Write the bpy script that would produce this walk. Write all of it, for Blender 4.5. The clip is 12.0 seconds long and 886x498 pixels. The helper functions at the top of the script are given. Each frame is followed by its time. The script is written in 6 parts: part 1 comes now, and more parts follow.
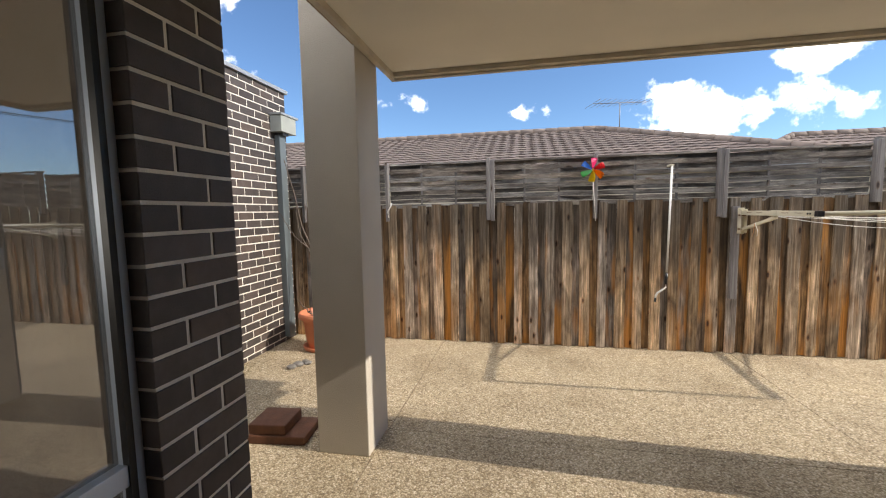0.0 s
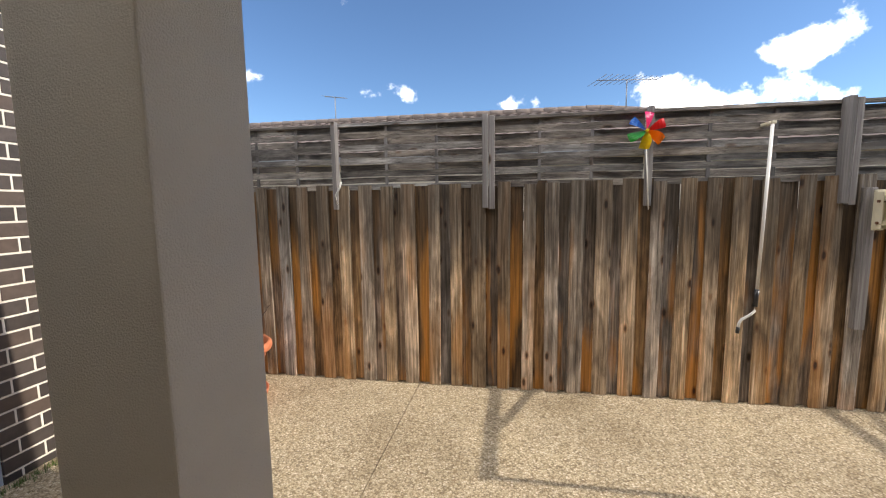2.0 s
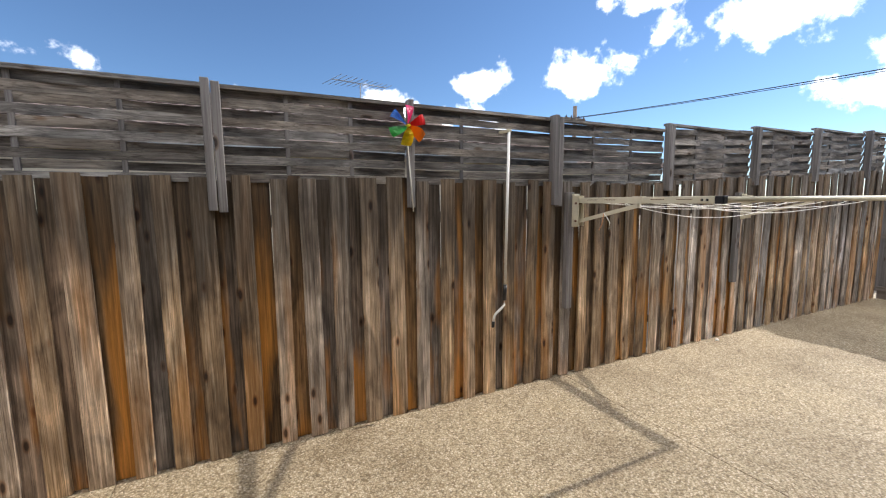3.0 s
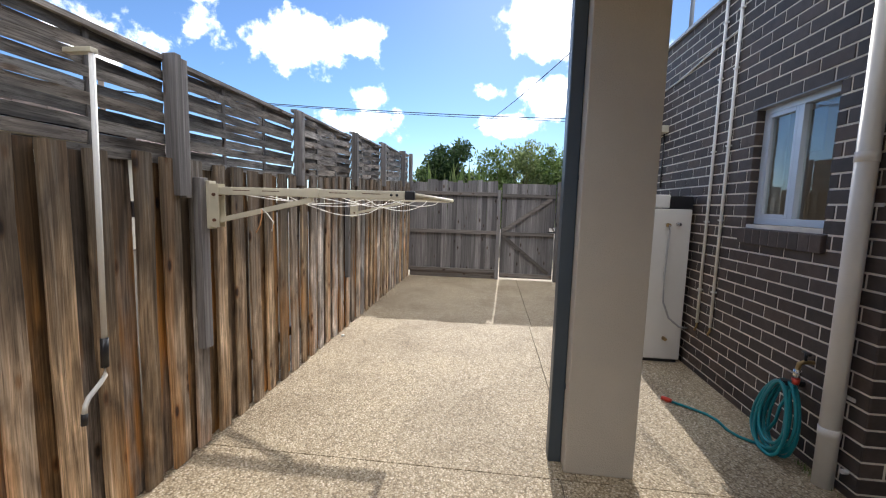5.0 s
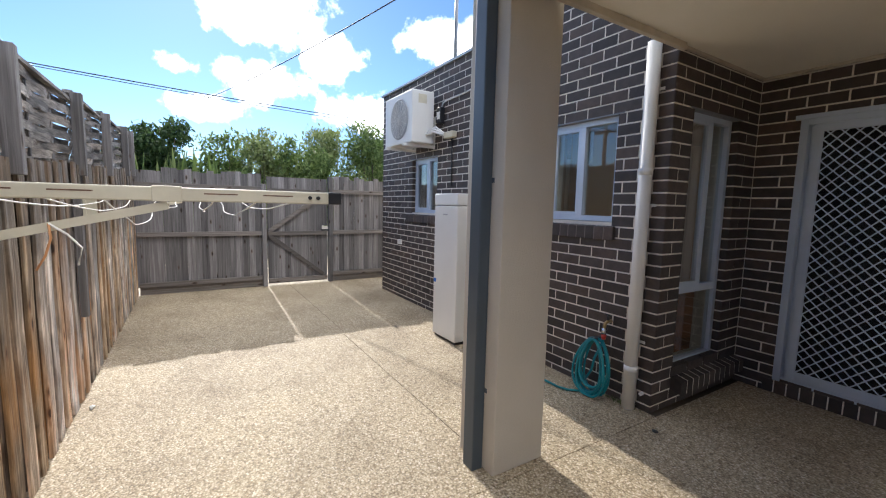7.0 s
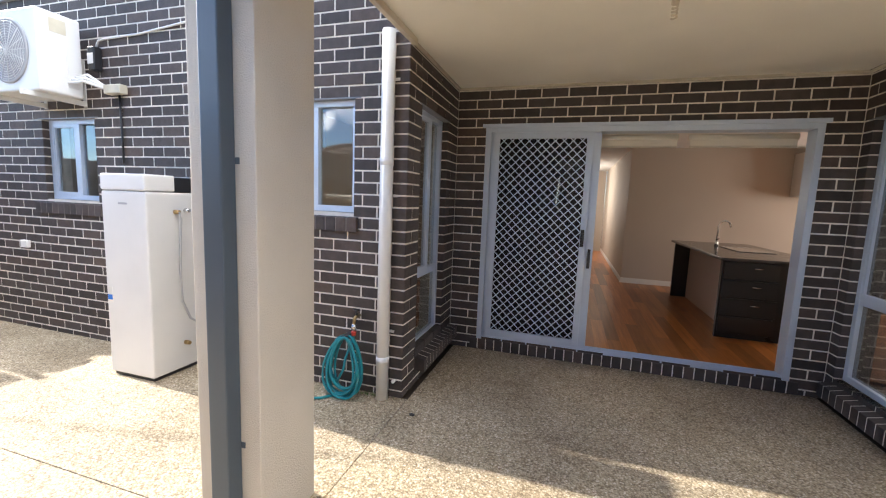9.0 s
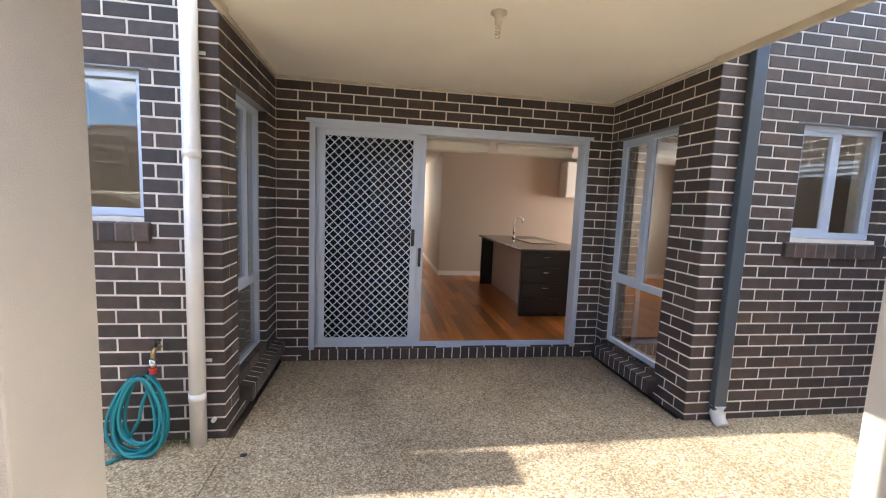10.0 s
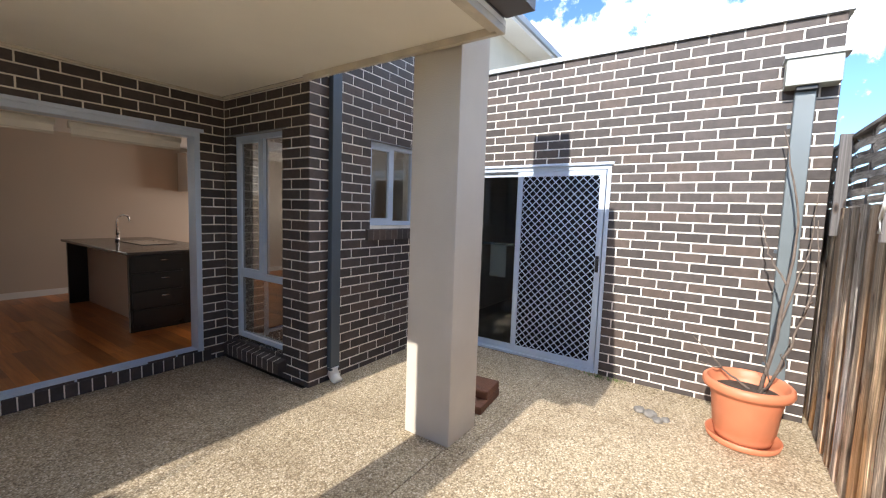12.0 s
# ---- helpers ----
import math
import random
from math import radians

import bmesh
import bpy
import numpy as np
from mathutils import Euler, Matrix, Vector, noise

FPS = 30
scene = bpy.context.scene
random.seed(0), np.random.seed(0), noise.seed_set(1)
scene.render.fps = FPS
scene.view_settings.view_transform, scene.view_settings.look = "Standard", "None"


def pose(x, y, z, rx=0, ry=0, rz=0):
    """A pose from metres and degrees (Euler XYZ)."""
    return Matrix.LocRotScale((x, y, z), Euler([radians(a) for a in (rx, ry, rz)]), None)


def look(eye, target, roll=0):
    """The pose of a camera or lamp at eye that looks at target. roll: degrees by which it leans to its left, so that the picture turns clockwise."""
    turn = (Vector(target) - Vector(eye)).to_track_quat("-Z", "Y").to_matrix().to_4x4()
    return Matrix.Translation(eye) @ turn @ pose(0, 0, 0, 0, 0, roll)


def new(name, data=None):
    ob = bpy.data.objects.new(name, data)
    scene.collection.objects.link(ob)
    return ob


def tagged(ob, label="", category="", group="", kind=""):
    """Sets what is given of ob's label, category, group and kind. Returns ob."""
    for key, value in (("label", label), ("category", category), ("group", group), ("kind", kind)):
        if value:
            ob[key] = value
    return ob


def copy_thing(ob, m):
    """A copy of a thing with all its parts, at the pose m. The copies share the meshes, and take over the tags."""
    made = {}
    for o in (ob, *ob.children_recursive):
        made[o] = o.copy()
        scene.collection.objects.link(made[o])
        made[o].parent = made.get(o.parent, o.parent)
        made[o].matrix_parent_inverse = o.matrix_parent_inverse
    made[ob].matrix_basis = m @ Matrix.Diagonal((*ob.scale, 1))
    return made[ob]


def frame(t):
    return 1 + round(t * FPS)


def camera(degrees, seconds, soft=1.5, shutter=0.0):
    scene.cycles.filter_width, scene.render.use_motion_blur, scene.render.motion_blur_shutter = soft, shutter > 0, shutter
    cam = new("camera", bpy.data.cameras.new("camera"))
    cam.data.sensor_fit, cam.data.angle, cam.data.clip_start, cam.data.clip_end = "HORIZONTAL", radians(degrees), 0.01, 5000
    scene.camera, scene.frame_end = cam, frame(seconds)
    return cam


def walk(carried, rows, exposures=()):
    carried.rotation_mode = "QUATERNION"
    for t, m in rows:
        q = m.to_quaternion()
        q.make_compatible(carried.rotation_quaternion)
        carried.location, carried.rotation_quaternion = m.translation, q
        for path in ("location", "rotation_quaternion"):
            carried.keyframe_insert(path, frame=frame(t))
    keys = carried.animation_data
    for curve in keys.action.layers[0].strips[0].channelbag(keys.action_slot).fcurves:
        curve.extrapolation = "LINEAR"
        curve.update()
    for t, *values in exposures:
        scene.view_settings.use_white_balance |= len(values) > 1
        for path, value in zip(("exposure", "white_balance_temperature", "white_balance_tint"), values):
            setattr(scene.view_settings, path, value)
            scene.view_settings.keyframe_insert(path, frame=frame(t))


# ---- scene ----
cam = camera(94.8, 12.0, 1.15)
PATH = [
    (0, (0.774, 0.428, 1.557), (0.38, 2.381, 1.377), -1.1),
    (0.5, (0.827, 0.766, 1.508), (0.102, 2.621, 1.323), -1.1),
    (1, (0.773, 1.245, 1.512), (-0.029, 3.065, 1.302), -1.0),
    (1.5, (0.723, 1.63, 1.541), (0.027, 3.491, 1.31), -0.9),
    (2, (0.579, 1.983, 1.493), (0.239, 3.941, 1.272), -0.8),
    (2.5, (0.559, 2.303, 1.484), (0.78, 4.278, 1.263), -0.6),
    (3, (0.528, 2.575, 1.50), (1.385, 4.365, 1.265), -0.5),
    (3.5, (0.50, 2.81, 1.50), (1.84, 4.272, 1.256), 0.0),
    (3.7, (0.51, 2.93, 1.49), (2.002, 4.24, 1.252), 0.6),
    (5.3, (0.866, 3.696, 1.451), (2.854, 3.689, 1.232), 1.6),
    (5.5, (0.899, 3.804, 1.451), (2.881, 3.65, 1.232), 1.6),
    (6, (1.068, 4.078, 1.451), (2.993, 3.578, 1.243), 1.5),
    (6.5, (1.209, 4.339, 1.446), (3.037, 3.553, 1.246), 1.3),
    (6.7, (1.266, 4.408, 1.456), (3.045, 3.516, 1.251), 1.4),
    (8.3, (1.72, 4.492, 1.538), (2.811, 2.836, 1.276), 1.5),
    (8.5, (1.76, 4.478, 1.535), (2.717, 2.741, 1.275), 2.0),
    (9, (1.841, 4.359, 1.496), (2.426, 2.461, 1.256), 2.2),
    (9.5, (1.939, 4.257, 1.516), (2.087, 2.276, 1.285), 2.3),
    (10, (2.025, 4.246, 1.52), (1.721, 2.281, 1.301), 2.4),
    (10.5, (2.099, 4.3, 1.535), (1.37, 2.45, 1.323), 2.2),
    (11, (2.082, 4.364, 1.541), (0.975, 2.71, 1.342), 2.0),
    (11.5, (2.003, 4.401, 1.549), (0.576, 3.013, 1.355), 2.0),
    (12, (1.937, 4.484, 1.53), (0.285, 3.37, 1.352), 1.9),
]
EXPOSURES = [(0.0, 1.72, 7050, 10), (2.0, 1.65, 7050, 10), (3.0, 1.44, 6850, 10), (5.5, 1.42, 6550, 10), (6.7, 1.6, 6450, 10), (8.5, 2.42, 6500, 10), (9.5, 3.15, 6550, 10), (10.5, 3.25, 6500, 10), (11.5, 2.65, 6500, 10), (12.0, 2.35, 6500, 10)]
walk(cam, [(t, look(eye, target, roll)) for t, eye, target, roll in PATH], EXPOSURES)
# light goes from the sun along (-1, 0.04, -0.6)
world = bpy.data.worlds.new("world")
scene.world = world
world.use_nodes = True
wn, wl = world.node_tree.nodes, world.node_tree.links
wn.clear()
SUN_EL = math.atan2(0.6, 1.0008)
SUN_AZ = math.atan2(-0.04, 1.0)


def sky_nodes():
    out = wn.new("ShaderNodeOutputWorld")
    bg = wn.new("ShaderNodeBackground")
    bg.inputs["Strength"].default_value = SKY
    sky = wn.new("ShaderNodeTexSky")
    sky.sky_type = "NISHITA"
    sky.sun_disc = False
    sky.sun_elevation = SUN_EL
    sky.sun_rotation = math.pi / 2 - SUN_AZ
    sky.air_density, sky.dust_density, sky.ozone_density = 0.9, 0.1, 7.0
    geo = wn.new("ShaderNodeTexCoord")
    noise_a = wn.new("ShaderNodeTexNoise")
    noise_a.inputs["Scale"].default_value = 9.0
    noise_a.inputs["Detail"].default_value = 8.0
    noise_a.inputs["Roughness"].default_value = 0.6
    wl.new(geo.outputs["Generated"], noise_a.inputs["Vector"])
    total = None
    for az, el, wide, tall, amount in CLOUDS:
        d = (math.cos(radians(el)) * math.cos(radians(az)), math.cos(radians(el)) * math.sin(radians(az)), math.sin(radians(el)))
        rel = wn.new("ShaderNodeVectorMath")
        rel.operation = "SUBTRACT"
        rel.inputs[1].default_value = d
        wl.new(geo.outputs["Generated"], rel.inputs[0])
        rot = wn.new("ShaderNodeVectorRotate")
        rot.rotation_type = "Z_AXIS"
        rot.inputs["Angle"].default_value = -radians(az)
        wl.new(rel.outputs[0], rot.inputs["Vector"])
        sc = wn.new("ShaderNodeVectorMath")
        sc.operation = "MULTIPLY"
        sc.inputs[1].default_value = (1 / radians(max(wide, tall)), 1 / radians(wide), 1 / radians(tall))
        wl.new(rot.outputs[0], sc.inputs[0])
        ln = wn.new("ShaderNodeVectorMath")
        ln.operation = "LENGTH"
        wl.new(sc.outputs[0], ln.inputs[0])
        inv = wn.new("ShaderNodeMath")
        inv.operation = "MULTIPLY_ADD"
        inv.inputs[1].default_value = -amount
        inv.inputs[2].default_value = amount
        wl.new(ln.outputs["Value"], inv.inputs[0])
        if total is None:
            total = inv.outputs[0]
        else:
            mx = wn.new("ShaderNodeMath")
            mx.operation = "MAXIMUM"
            wl.new(total, mx.inputs[0])
            wl.new(inv.outputs[0], mx.inputs[1])
            total = mx.outputs[0]
    clamp = wn.new("ShaderNodeMath")
    clamp.operation = "MAXIMUM"
    clamp.inputs[1].default_value = -0.6
    wl.new(total, clamp.inputs[0])
    add = wn.new("ShaderNodeMath")
    add.operation = "MULTIPLY_ADD"
    add.inputs[1].default_value = 3.4
    wl.new(noise_a.outputs["Fac"], add.inputs[0])
    wl.new(clamp.outputs[0], add.inputs[2])
    ramp = wn.new("ShaderNodeMapRange")
    ramp.interpolation_type = "SMOOTHSTEP"
    ramp.inputs["From Min"].default_value = 1.9
    ramp.inputs["From Max"].default_value = 2.6
    wl.new(add.outputs[0], ramp.inputs["Value"])
    shade = wn.new("ShaderNodeMapRange")
    shade.inputs["From Min"].default_value = 2.3
    shade.inputs["From Max"].default_value = 3.2
    shade.inputs["To Min"].default_value = 1.0
    shade.inputs["To Max"].default_value = 0.4
    wl.new(add.outputs[0], shade.inputs["Value"])
    white = wn.new("ShaderNodeMix")
    white.data_type = "RGBA"
    white.blend_type = "MULTIPLY"
    white.inputs["Factor"].default_value = 1.0
    white.inputs["A"].default_value = (CLOUD, CLOUD * 1.01, CLOUD * 1.04, 1)
    wl.new(shade.outputs[0], white.inputs["B"])
    mix = wn.new("ShaderNodeMix")
    mix.data_type = "RGBA"
    wl.new(ramp.outputs[0], mix.inputs["Factor"])
    wl.new(sky.outputs["Color"], mix.inputs["A"])
    wl.new(white.outputs["Result"], mix.inputs["B"])
    wl.new(mix.outputs["Result"], bg.inputs["Color"])
    wl.new(bg.outputs[0], out.inputs["Surface"])


SKY, CLOUD = 0.062, 29.0
# azimuth and elevation of each cloud's middle, its half width and height, its density
CLOUDS = [
    (105, 14.5, 5, 2.2, 0.9), (91, 13, 3.6, 1.5, 0.8), (67, 10.5, 12, 4, 1.0), (58, 15, 6, 2.6, 0.9), (47, 15.5, 6, 4, 1.0),
    (29, 19, 8.5, 4.5, 1.1), (38, 23, 4.5, 1.8, 0.9), (18, 14, 3.4, 2.0, 0.9), (17, 9.5, 6, 2.8, 1.0), (24, 19, 10, 4, 1.0), (1, 15, 3.4, 1.5, 0.85),
    (-10, 22, 9, 6, 1.15), (-9, 14.5, 7, 3.6, 1.0), (-2, 10.5, 6, 2, 0.9), (-16, 18, 6, 4, 1.0), (-20, 12, 9, 4, 1.1), (-33, 20, 7, 4, 0.9),
    (176, 20, 12, 5, 1.0), (-163, 21, 8, 4, 1.0),
    # added broad clouds out of view, overhead and behind, that raise ambient light
    (150, 45, 34, 24, 0.9), (195, 40, 38, 28, 0.9), (255, 35, 44, 30, 0.9), (300, 50, 34, 24, 0.9), (90, 82, 34, 26, 0.8), (220, 70, 30, 26, 0.9),
]
sky_nodes()

sun = new("sun", bpy.data.lights.new("sun", "SUN"))
sun.data.energy, sun.data.angle, sun.data.color = 1.5, radians(0.5), (1.0, 0.955, 0.89)
sun.matrix_world = look((0, 0, 20), (-1, 0.04, 19.4))

# area lamps added out of view to brighten kitchen and hall, without windows
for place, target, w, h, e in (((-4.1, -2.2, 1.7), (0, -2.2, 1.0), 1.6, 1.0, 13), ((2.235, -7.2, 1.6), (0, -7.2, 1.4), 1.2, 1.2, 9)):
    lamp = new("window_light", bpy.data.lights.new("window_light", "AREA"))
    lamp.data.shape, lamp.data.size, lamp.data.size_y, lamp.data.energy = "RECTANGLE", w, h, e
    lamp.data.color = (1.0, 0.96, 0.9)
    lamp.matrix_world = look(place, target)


# ---- materials ----
def material(name):
    m = bpy.data.materials.new(name)
    m.use_nodes = True
    return m, m.node_tree.nodes, m.node_tree.links, m.node_tree.nodes["Principled BSDF"]


def ramp_of(n, stops):
    r = n.new("ShaderNodeValToRGB")
    while len(r.color_ramp.elements) < len(stops):
        r.color_ramp.elements.new(0.5)
    for e, (p, c) in zip(r.color_ramp.elements, stops):
        e.position, e.color = p, (*c, 1)
    return r


def paint(name, colour, rough=0.5, metal=0.0, vary=0.08, grain=60.0, bump=0.05, scale=3.0, spec=0.5, by_object=0.0):
    """A painted or plain surface with soft stains and a fine relief."""
    m, n, l, b = material(name)
    tc = n.new("ShaderNodeTexCoord")
    big = n.new("ShaderNodeTexNoise")
    big.inputs["Scale"].default_value, big.inputs["Detail"].default_value = scale, 6
    l.new(tc.outputs["Object"], big.inputs["Vector"])
    lo = [c * (1 - vary) for c in colour]
    hi = [min(1, c * (1 + vary)) for c in colour]
    r = ramp_of(n, [(0.3, lo), (0.7, hi)])
    l.new(big.outputs["Fac"], r.inputs["Fac"])
    last = r.outputs["Color"]
    if by_object:
        oi = n.new("ShaderNodeObjectInfo")
        mr = n.new("ShaderNodeMapRange")
        mr.inputs["To Min"].default_value, mr.inputs["To Max"].default_value = 1 - by_object, 1 + by_object
        l.new(oi.outputs["Random"], mr.inputs["Value"])
        mx = n.new("ShaderNodeMix")
        mx.data_type, mx.blend_type = "RGBA", "MULTIPLY"
        mx.inputs["Factor"].default_value = 1
        l.new(last, mx.inputs["A"])
        l.new(mr.outputs[0], mx.inputs["B"])
        last = mx.outputs["Result"]
    l.new(last, b.inputs["Base Color"])
    fine = n.new("ShaderNodeTexNoise")
    fine.inputs["Scale"].default_value, fine.inputs["Detail"].default_value = grain, 4
    l.new(tc.outputs["Object"], fine.inputs["Vector"])
    rr = n.new("ShaderNodeMapRange")
    rr.inputs["To Min"].default_value, rr.inputs["To Max"].default_value = max(0.02, rough - 0.08), min(1, rough + 0.08)
    l.new(big.outputs["Fac"], rr.inputs["Value"])
    l.new(rr.outputs[0], b.inputs["Roughness"])
    bp = n.new("ShaderNodeBump")
    bp.inputs["Strength"].default_value, bp.inputs["Distance"].default_value = bump, 0.01
    l.new(fine.outputs["Fac"], bp.inputs["Height"])
    l.new(bp.outputs[0], b.inputs["Normal"])
    b.inputs["Metallic"].default_value = metal
    b.inputs["Specular IOR Level"].default_value = spec
    return m


def brick_material(name="brick_dark"):
    m, n, l, b = material(name)
    geo = n.new("ShaderNodeNewGeometry")
    oi = n.new("ShaderNodeObjectInfo")
    add = n.new("ShaderNodeMath")
    add.operation = "ADD"
    l.new(oi.outputs["Random"], add.inputs[0])
    l.new(geo.outputs["Random Per Island"], add.inputs[1])
    fr = n.new("ShaderNodeMath")
    fr.operation = "FRACT"
    l.new(add.outputs[0], fr.inputs[0])
    tone = ramp_of(n, [(0.0, (0.042, 0.033, 0.030)), (0.35, (0.056, 0.044, 0.039)), (0.7, (0.074, 0.058, 0.052)), (0.93, (0.090, 0.063, 0.050)), (1.0, (0.044, 0.033, 0.030))])
    l.new(fr.outputs[0], tone.inputs["Fac"])
    nz = n.new("ShaderNodeTexNoise")
    nz.inputs["Scale"].default_value, nz.inputs["Detail"].default_value, nz.inputs["Roughness"].default_value = 14, 8, 0.65
    l.new(geo.outputs["Position"], nz.inputs["Vector"])
    mr = n.new("ShaderNodeMapRange")
    mr.inputs["From Min"].default_value, mr.inputs["From Max"].default_value = 0.3, 0.7
    mr.inputs["To Min"].default_value, mr.inputs["To Max"].default_value = 0.75, 1.25
    l.new(nz.outputs["Fac"], mr.inputs["Value"])
    mx = n.new("ShaderNodeMix")
    mx.data_type, mx.blend_type = "RGBA", "MULTIPLY"
    mx.inputs["Factor"].default_value = 1
    l.new(tone.outputs["Color"], mx.inputs["A"])
    l.new(mr.outputs[0], mx.inputs["B"])
    l.new(mx.outputs["Result"], b.inputs["Base Color"])
    b.inputs["Roughness"].default_value = 0.62
    fine = n.new("ShaderNodeTexNoise")
    fine.inputs["Scale"].default_value, fine.inputs["Detail"].default_value = 260, 6
    l.new(geo.outputs["Position"], fine.inputs["Vector"])
    pits = n.new("ShaderNodeTexVoronoi")
    pits.inputs["Scale"].default_value = 55
    l.new(geo.outputs["Position"], pits.inputs["Vector"])
    pr = ramp_of(n, [(0.0, (0, 0, 0)), (0.16, (1, 1, 1))])
    l.new(pits.outputs["Distance"], pr.inputs["Fac"])
    ad = n.new("ShaderNodeMath")
    ad.operation = "ADD"
    l.new(fine.outputs["Fac"], ad.inputs[0])
    l.new(pr.outputs["Color"], ad.inputs[1])
    bp = n.new("ShaderNodeBump")
    bp.inputs["Strength"].default_value, bp.inputs["Distance"].default_value = 0.35, 0.004
    l.new(ad.outputs[0], bp.inputs["Height"])
    l.new(bp.outputs[0], b.inputs["Normal"])
    return m


def concrete_material():
    """Exposed aggregate: pale pebbles in a sandy matrix, with broad stains."""
    m, n, l, b = material("exposed_aggregate")
    geo = n.new("ShaderNodeNewGeometry")
    v = n.new("ShaderNodeTexVoronoi")
    v.inputs["Scale"].default_value = 95
    l.new(geo.outputs["Position"], v.inputs["Vector"])
    hue = n.new("ShaderNodeSeparateColor")
    l.new(v.outputs["Color"], hue.inputs[0])
    stones = ramp_of(n, [(0.0, (0.24, 0.195, 0.135)), (0.3, (0.41, 0.345, 0.245)), (0.6, (0.49, 0.415, 0.30)), (0.85, (0.58, 0.505, 0.385)), (1.0, (0.70, 0.64, 0.54))])
    l.new(hue.outputs[0], stones.inputs["Fac"])
    matrix = ramp_of(n, [(0.40, (1, 1, 1)), (0.72, (0.62, 0.57, 0.50))])
    l.new(v.outputs["Distance"], matrix.inputs["Fac"])
    mx = n.new("ShaderNodeMix")
    mx.data_type, mx.blend_type = "RGBA", "MULTIPLY"
    mx.inputs["Factor"].default_value = 1
    l.new(stones.outputs["Color"], mx.inputs["A"])
    l.new(matrix.outputs["Color"], mx.inputs["B"])
    big = n.new("ShaderNodeTexNoise")
    big.inputs["Scale"].default_value, big.inputs["Detail"].default_value, big.inputs["Roughness"].default_value = 1.3, 9, 0.6
    l.new(geo.outputs["Position"], big.inputs["Vector"])
    stain = ramp_of(n, [(0.28, (0.70, 0.64, 0.56)), (0.5, (1.0, 0.96, 0.90)), (0.75, (1.16, 1.12, 1.03))])
    l.new(big.outputs["Fac"], stain.inputs["Fac"])
    mx2 = n.new("ShaderNodeMix")
    mx2.data_type, mx2.blend_type = "RGBA", "MULTIPLY"
    mx2.inputs["Factor"].default_value = 1
    l.new(mx.outputs["Result"], mx2.inputs["A"])
    l.new(stain.outputs["Color"], mx2.inputs["B"])
    l.new(mx2.outputs["Result"], b.inputs["Base Color"])
    b.inputs["Roughness"].default_value = 0.72
    inv = n.new("ShaderNodeMath")
    inv.operation = "SUBTRACT"
    inv.inputs[0].default_value = 1
    l.new(v.outputs["Distance"], inv.inputs[1])
    bp = n.new("ShaderNodeBump")
    bp.inputs["Strength"].default_value, bp.inputs["Distance"].default_value = 0.5, 0.006
    l.new(inv.outputs[0], bp.inputs["Height"])
    l.new(bp.outputs[0], b.inputs["Normal"])
    return m


